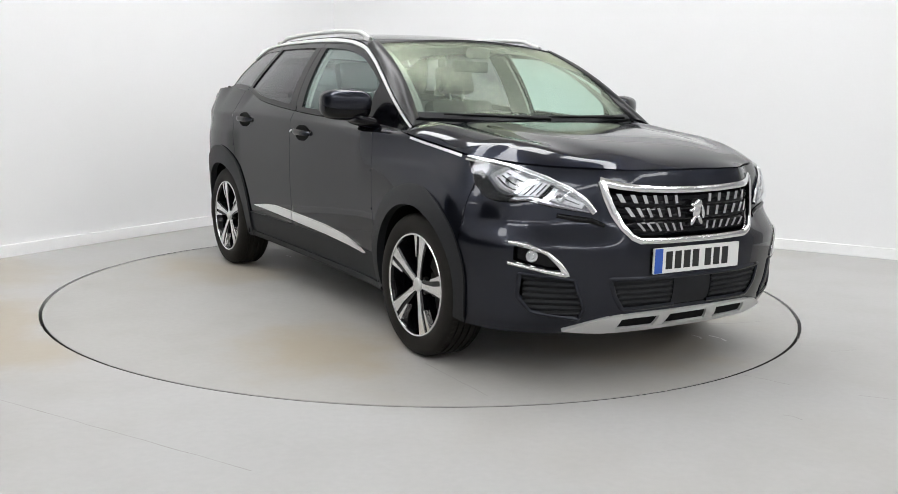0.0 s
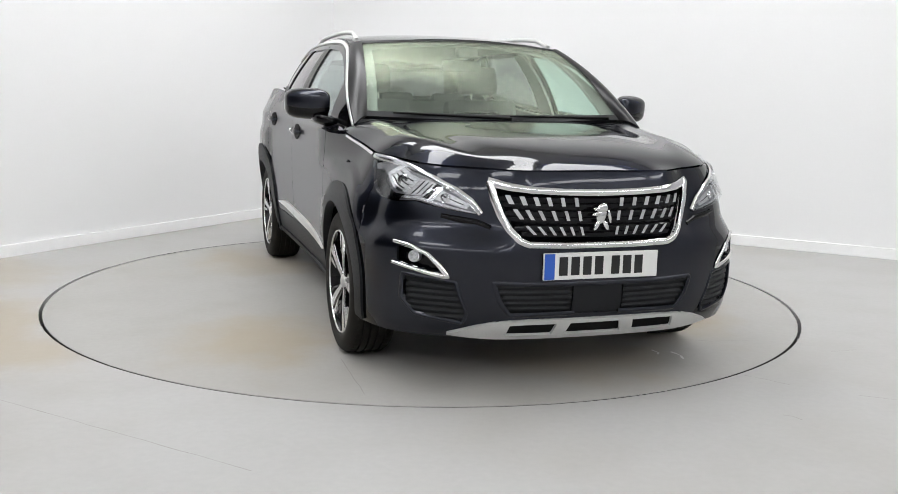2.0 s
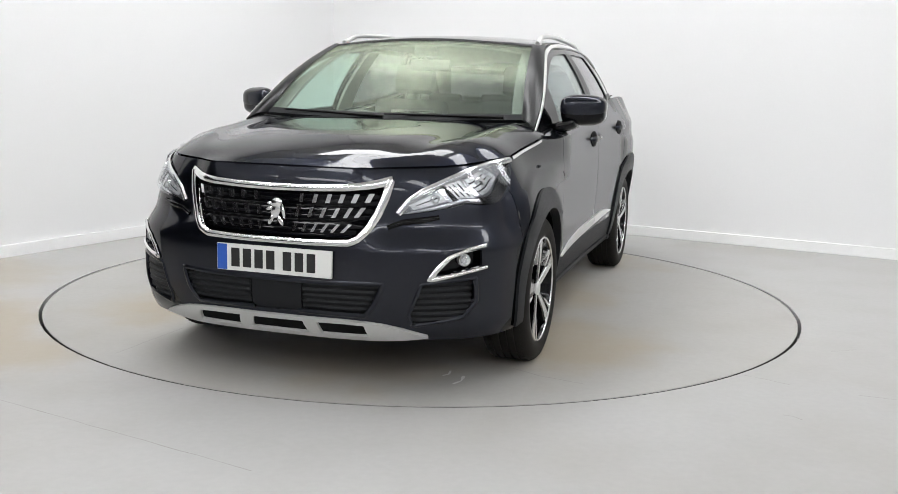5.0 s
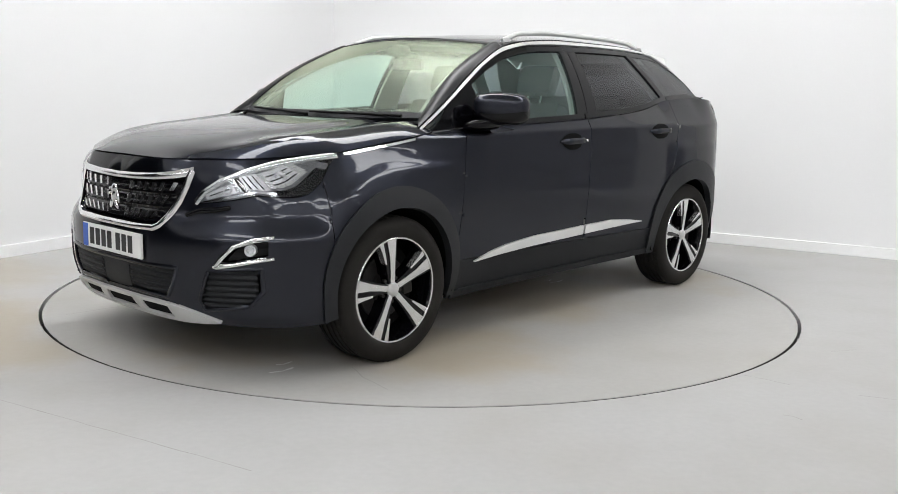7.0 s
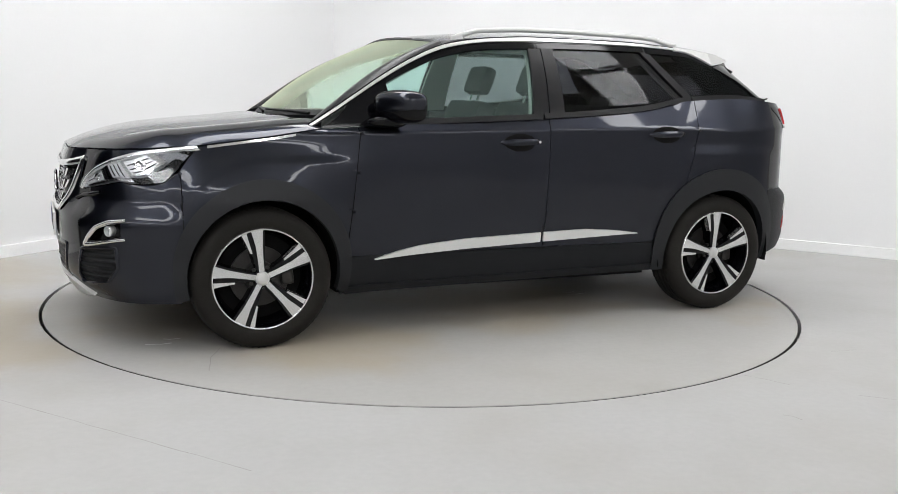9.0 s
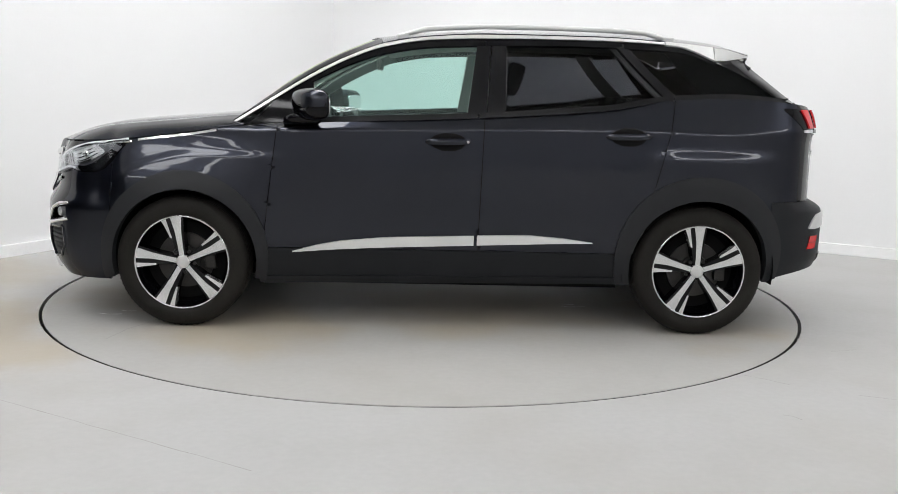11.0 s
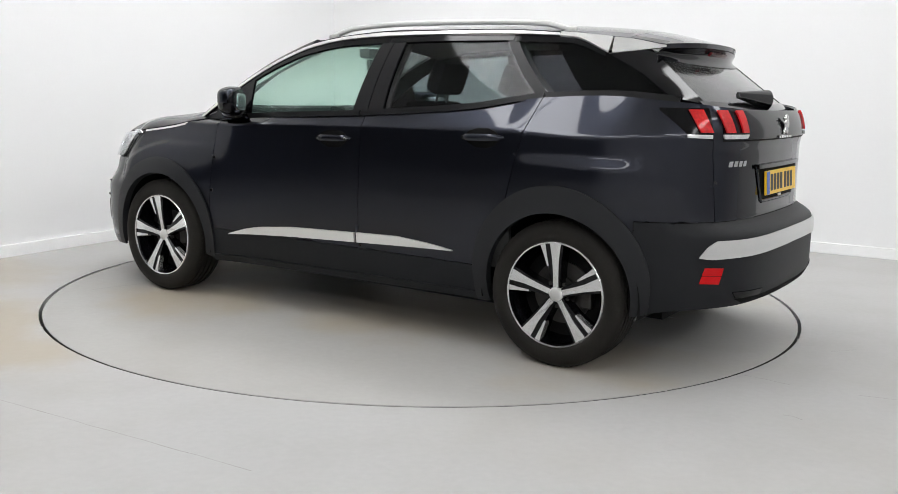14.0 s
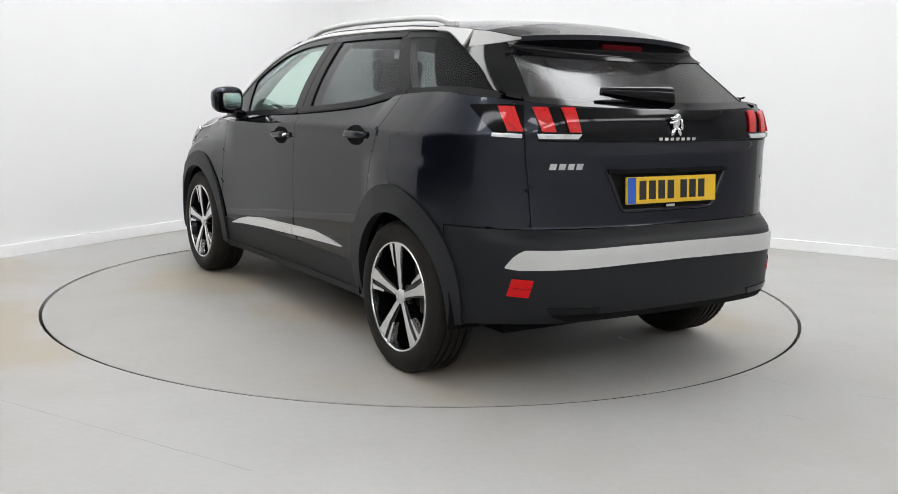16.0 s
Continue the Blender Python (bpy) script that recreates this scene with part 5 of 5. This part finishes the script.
# ---- wheels ----
def wheel():
    w = lathe("wheel", [(0.243, 0.094), (0.236, 0.098), (0.230, 0.086), (0.222, 0.05), (0.212, 0.0), (0.222, -0.09), (0.243, -0.098), (0.236, -0.09), (0.205, 0.0), (0.214, 0.05), (0.224, 0.086)], GLOSS, CAR, 72,
              "two-tone alloy wheel with a worn road tyre")
    prof = [(0.238, 0.085), (0.248, 0.101), (0.262, 0.108), (0.283, 0.111), (0.302, 0.109), (0.318, 0.103), (0.329, 0.094), (0.336, 0.081), (0.3390, 0.066)]
    tread = []
    for y in (0.052, 0.018, -0.018, -0.052):
        tread += [(0.3400, y + 0.006), (0.3320, y + 0.005), (0.3320, y - 0.005), (0.3400, y - 0.006)]
    lathe("tyre", prof + tread + [(r, -h) for r, h in prof[::-1]], RUBBER, w, 96, "black rubber tyre with four grooves")
    bm = bmesh.new()
    for k in range(72):
        for sgn in (1, -1):
            box(bm, -0.004, 0.004, 0.068 * sgn - 0.011, 0.068 * sgn + 0.011, 0.331, 0.3396, m=pose(0, 0, 0, 0, 360 * k / 72 + 2.2 * sgn, 0) @ pose(0, 0, 0, 0, 0, 12 * sgn))
    tagged(part("tread", bm, RUBBER, w), kind="stuff")
    lathe("rim_ring", [(0.2455, 0.090), (0.2465, 0.100), (0.243, 0.1035), (0.2375, 0.102), (0.235, 0.094)], ALLOY, w, 72, "bright machined rim edge")
    lathe("wheel_dish", [(0.0, 0.012), (0.05, 0.012), (0.12, 0.000), (0.20, -0.01), (0.235, 0.00), (0.236, -0.03), (0.0, -0.03)], DARK, w, 48)
    lathe("brake_disc", [(0.0, 0.030), (0.075, 0.030), (0.078, 0.016), (0.145, 0.016), (0.146, 0.004), (0.0, 0.004)], STEEL, w, 48, "steel brake disc behind the spokes")

    def prism(name, poly, y_in, y_out, material):
        """Flat-faced bar from (radius, across) points; its depth dishes towards the hub."""
        bm = bmesh.new()
        dish = lambda r: -0.020 * max(0, 1 - r / 0.22) ** 1.4 + 0.0
        f = [bm.verts.new((c, y_out + dish(r), r)) for r, c in poly]
        b = [bm.verts.new((c * 1.12, y_in + dish(r), r)) for r, c in poly]
        bm.faces.new(f)
        bm.faces.new(b[::-1])
        for i in range(len(poly)):
            j = (i + 1) % len(poly)
            bm.faces.new((f[i], b[i], b[j], f[j]))
        return part(name, bm, material, w)
    face = [(0.030, -0.013), (0.080, -0.0135), (0.16, -0.018), (0.237, -0.028), (0.239, -0.010), (0.239, 0.012), (0.236, 0.028), (0.16, 0.015), (0.080, 0.012), (0.030, 0.013)]
    side = [(0.030, -0.020), (0.12, -0.024), (0.237, -0.040), (0.237, 0.074), (0.17, 0.052), (0.12, 0.036), (0.030, 0.020)]
    for k in range(5):
        turn = Matrix.Rotation(radians(72 * k), 4, "Y")
        sp = prism("spoke", face, 0.060, 0.0985, ALLOY)
        sl = prism("spoke_blade", [(0.236, 0.052), (0.232, 0.079), (0.190, 0.062), (0.130, 0.043), (0.130, 0.034), (0.18, 0.043)], 0.070, 0.0975, ALLOY)
        bk = prism("spoke_body", side, 0.030, 0.0935, GLOSS)
        for o in (sp, sl, bk):
            o.data.transform(turn)
    lathe("hub_cap", [(0.0, 0.092), (0.022, 0.091), (0.030, 0.087), (0.034, 0.080), (0.034, 0.05)], SATIN, w, 32, "round silver hub cap")
    for k in range(5):
        th = math.radians(72 * k + 36)
        bm = bmesh.new()
        bmesh.ops.create_cone(bm, cap_ends=True, segments=8, radius1=0.009, radius2=0.008, depth=0.02, matrix=pose(0.057 * math.sin(th), 0.062, 0.057 * math.cos(th), 90, 0, 0))
        part("wheel_bolt", bm, STEEL, w)
    box_part("brake_caliper", (-0.16, -0.10, 0.0, 0.045, -0.06, 0.07), STEEL, w, bevel=0.012)
    return w


def wheels():
    w = wheel()
    places = ((FRONT_AXLE + 0.014, 0.814, 7, 0), (REAR_AXLE, 0.806, 1, 0), (FRONT_AXLE + 0.014, -0.814, 56, 180), (REAR_AXLE, -0.806, 5, 180))
    for k, (x, y, spin, face) in enumerate(places):
        m = pose(x, y, HUB_Z - 0.0045, 0, 0, face) @ pose(0, 0, 0, 0, spin, 0)
        if k == 0:
            w.matrix_basis = m
        else:
            copy_thing(w, m)


# ---- cabin ----
def seat(x, y, wide):
    s = part_box_soft("front_seat", (x - 0.26, x + 0.26, y - wide / 2, y + wide / 2, 0.50, 0.66), CABIN, CAR, 0.05, "dark cloth seat")
    m = Matrix.Translation((x - 0.22, y, 0.62)) @ pose(0, 0, 0, 0, -20, 0)
    part_box_soft("backrest", (-0.07, 0.07, -wide / 2, wide / 2, 0.0, 0.60), CABIN, s, 0.055, m=m)
    part_box_soft("headrest", (-0.045, 0.05, -0.135, 0.135, 0.65, 0.84), CABIN, s, 0.045, m=m)
    bm = bmesh.new()
    for d in (-0.05, 0.05):
        bmesh.ops.create_cone(bm, cap_ends=True, segments=8, radius1=0.006, radius2=0.006, depth=0.12, matrix=m @ pose(0, d, 0.62))
    part("headrest_posts", bm, SATIN, s)


def part_box_soft(name, dims, material, parent, r, label="", m=None):
    bm = bmesh.new()
    box(bm, *dims, bevel=r, m=m)
    return part(name, bm, material, parent, label, smooth=True)


def cabin():
    box_part("floor_pan", (-1.75, 1.80, -0.62, 0.62, 0.235, 0.30), DARK, CAR)
    box_part("engine_bay", (0.98, 1.95, -0.55, 0.55, 0.24, 0.90), DARK, CAR)
    # low plate added to block light and deepen the shadow under the car
    box_part("shade_tray", (-0.94, 0.94, -0.74, 0.74, 0.215, 0.27), DARK, CAR)
    seat(0.10, 0.37, 0.50)
    seat(0.10, -0.37, 0.50)
    b = part_box_soft("rear_bench", (-0.98, -0.45, -0.66, 0.66, 0.48, 0.66), CABIN, CAR, 0.05, "dark cloth rear bench")
    m = Matrix.Translation((-0.92, 0, 0.62)) @ pose(0, 0, 0, 0, -18, 0)
    part_box_soft("backrest", (-0.07, 0.07, -0.64, 0.64, 0, 0.58), CABIN, b, 0.05, m=m)
    for y in (-0.40, 0.0, 0.40):
        part_box_soft("headrest", (-0.05, 0.05, y - 0.125, y + 0.125, 0.56, 0.64), CABIN, b, 0.035, m=m)
    d = part_box_soft("dashboard", (0.62, 1.06, -0.72, 0.72, 0.72, 1.045), DASH, CAR, 0.06, "dark dashboard with raised cowl")
    part_box_soft("instrument_cowl", (0.66, 0.86, -0.56, -0.20, 1.02, 1.125), DASH, d, 0.03)
    part_box_soft("centre_screen", (0.64, 0.67, -0.13, 0.13, 1.00, 1.14), GLOSS, d, 0.008)
    part_box_soft("centre_console", (-0.2, 0.70, -0.12, 0.12, 0.45, 0.80), DASH, CAR, 0.04)
    # steering wheel
    bm = bmesh.new()
    m = Matrix.Translation((0.50, -0.37, 0.985)) @ pose(0, 0, 0, 0, -64, 0)
    for i in range(40):
        for r in range(10):
            th, ph = 2 * math.pi * i / 40, 2 * math.pi * r / 10
            k = 0.165 + 0.014 * math.cos(ph)
            bm.verts.new(m @ Vector((k * math.cos(th) * 0.92, k * math.sin(th), 0.014 * math.sin(ph))))
    bm.verts.ensure_lookup_table()
    for i in range(40):
        for r in range(10):
            q = [i * 10 + r, ((i + 1) % 40) * 10 + r, ((i + 1) % 40) * 10 + (r + 1) % 10, i * 10 + (r + 1) % 10]
            bm.faces.new([bm.verts[j] for j in q])
    st = part("steering_wheel", bm, DASH, CAR, "dark three-spoke steering wheel", smooth=True)
    part_box_soft("airbag_cover", (-0.055, 0.055, -0.065, 0.065, -0.03, 0.012), DASH, st, 0.015, m=m)
    for a0 in ((-0.016, 0.016, -0.155, 0.155, -0.01, 0.006), (-0.150, -0.02, -0.02, 0.02, -0.01, 0.006)):
        part_box_soft("wheel_spoke", a0, DASH, st, 0.006, m=m)
    # roof lining, pillars' inner trim and door cards
    xs = np.linspace(0.36, -1.62, 24)[:, None]
    y = (tumble(xs, CANT(xs)) - 0.05) * np.linspace(-1, 1, 15)[None, :]
    slab("roof_lining", np.stack(np.broadcast_arrays(xs, y, roof_z(xs, y) - 0.04), -1), 0.01, HEADLINER, CAR, "pale roof lining")
    for sg in (1, -1):
        i = 0 if sg > 0 else 1
        for nm, x0, x1, par in (("door_card", 0.86, -0.14, PANEL["front_door"][i]), ("door_card", -0.19, -1.05, PANEL["rear_door"][i])):
            xx = np.linspace(x0, x1, 12)[:, None]
            zz = np.linspace(0.35, 1.0, 6)[None, :] * (BELT(xx) - 0.02)
            p = surf(s_side(xx + 0 * zz), zz, -0.075)
            slab(nm, p, 0.02, DASH, par, "", 0, sg)
        wv = np.linspace(0.02, 1.0, 16)
        ed, xo = screen(0.93, wv), np.interp(wv, [0, 0.2, 0.6, 1.0], [1.06, 0.93, 0.65, 0.33])
        out = upper(xo, CANT(xo) - 0.03)
        k = np.linspace(0, 1, 4)[None, :, None]
        slab("pillar_trim", (ed[:, None] * (1 - k) + out[:, None] * k) - np.array([0.02, 0.035, 0.02]), 0.012, TRIM, CAR, "", 0, sg)
        pane("pillar_trim", (-0.10, -0.16), (-0.31, -0.32), HEADLINER, CAR, sg, "pale inner pillar trim", -0.035, 0.015)
        pane("pillar_trim", (-1.13, -0.87), (-1.24, -0.96), HEADLINER, CAR, sg, "pale inner pillar trim", -0.035, 0.015)
    part_box_soft("parcel_shelf", (-1.78, -1.12, -0.60, 0.60, 1.06, 1.085), CABIN, CAR, 0.01)
    # sensor pod and inner mirror
    c = screen(0.0, 0.86)
    part_box_soft("sensor_pod", (c[0] - 0.10, c[0] - 0.012, -0.06, 0.06, c[2] - 0.055, c[2] + 0.005), DASH, CAR, 0.02)
    part_box_soft("interior_mirror", (c[0] - 0.15, c[0] - 0.12, -0.12, 0.12, c[2] - 0.13, c[2] - 0.065), DASH, CAR, 0.012)
    # front wipers
    for y0, y1 in ((0.62, 0.02), (0.02, -0.58)):
        a, b = Vector(screen(y0 / 0.73, 0.0)), Vector(screen(y1 / 0.73, 0.025))
        dd = b - a
        bm = bmesh.new()
        bmesh.ops.create_cone(bm, cap_ends=True, segments=8, radius1=0.007, radius2=0.004, depth=dd.length, matrix=Matrix.Translation((a + b) / 2 + Vector((0.012, 0, 0.012))) @ dd.to_track_quat("Z", "Y").to_matrix().to_4x4())
        part("windscreen_wiper", bm, DARK, CAR)


wing_trim()
grilles()
headlamps()
number_plate(PANEL["front_bumper"][0], "front", 0.550, 0.010, PLATE_W, 1, 0)
rear_end()
mirrors()
wheels()
cabin()

def motions():
    rows = [(t, pose(0, 0, 0, 0, 0, a)) for t, a in TURN]
    walk(TURNTABLE, rows)
    walk(CAR, [(t, m @ pose(CAR_SHIFT[0], CAR_SHIFT[1], 0)) for t, m in rows])


motions()
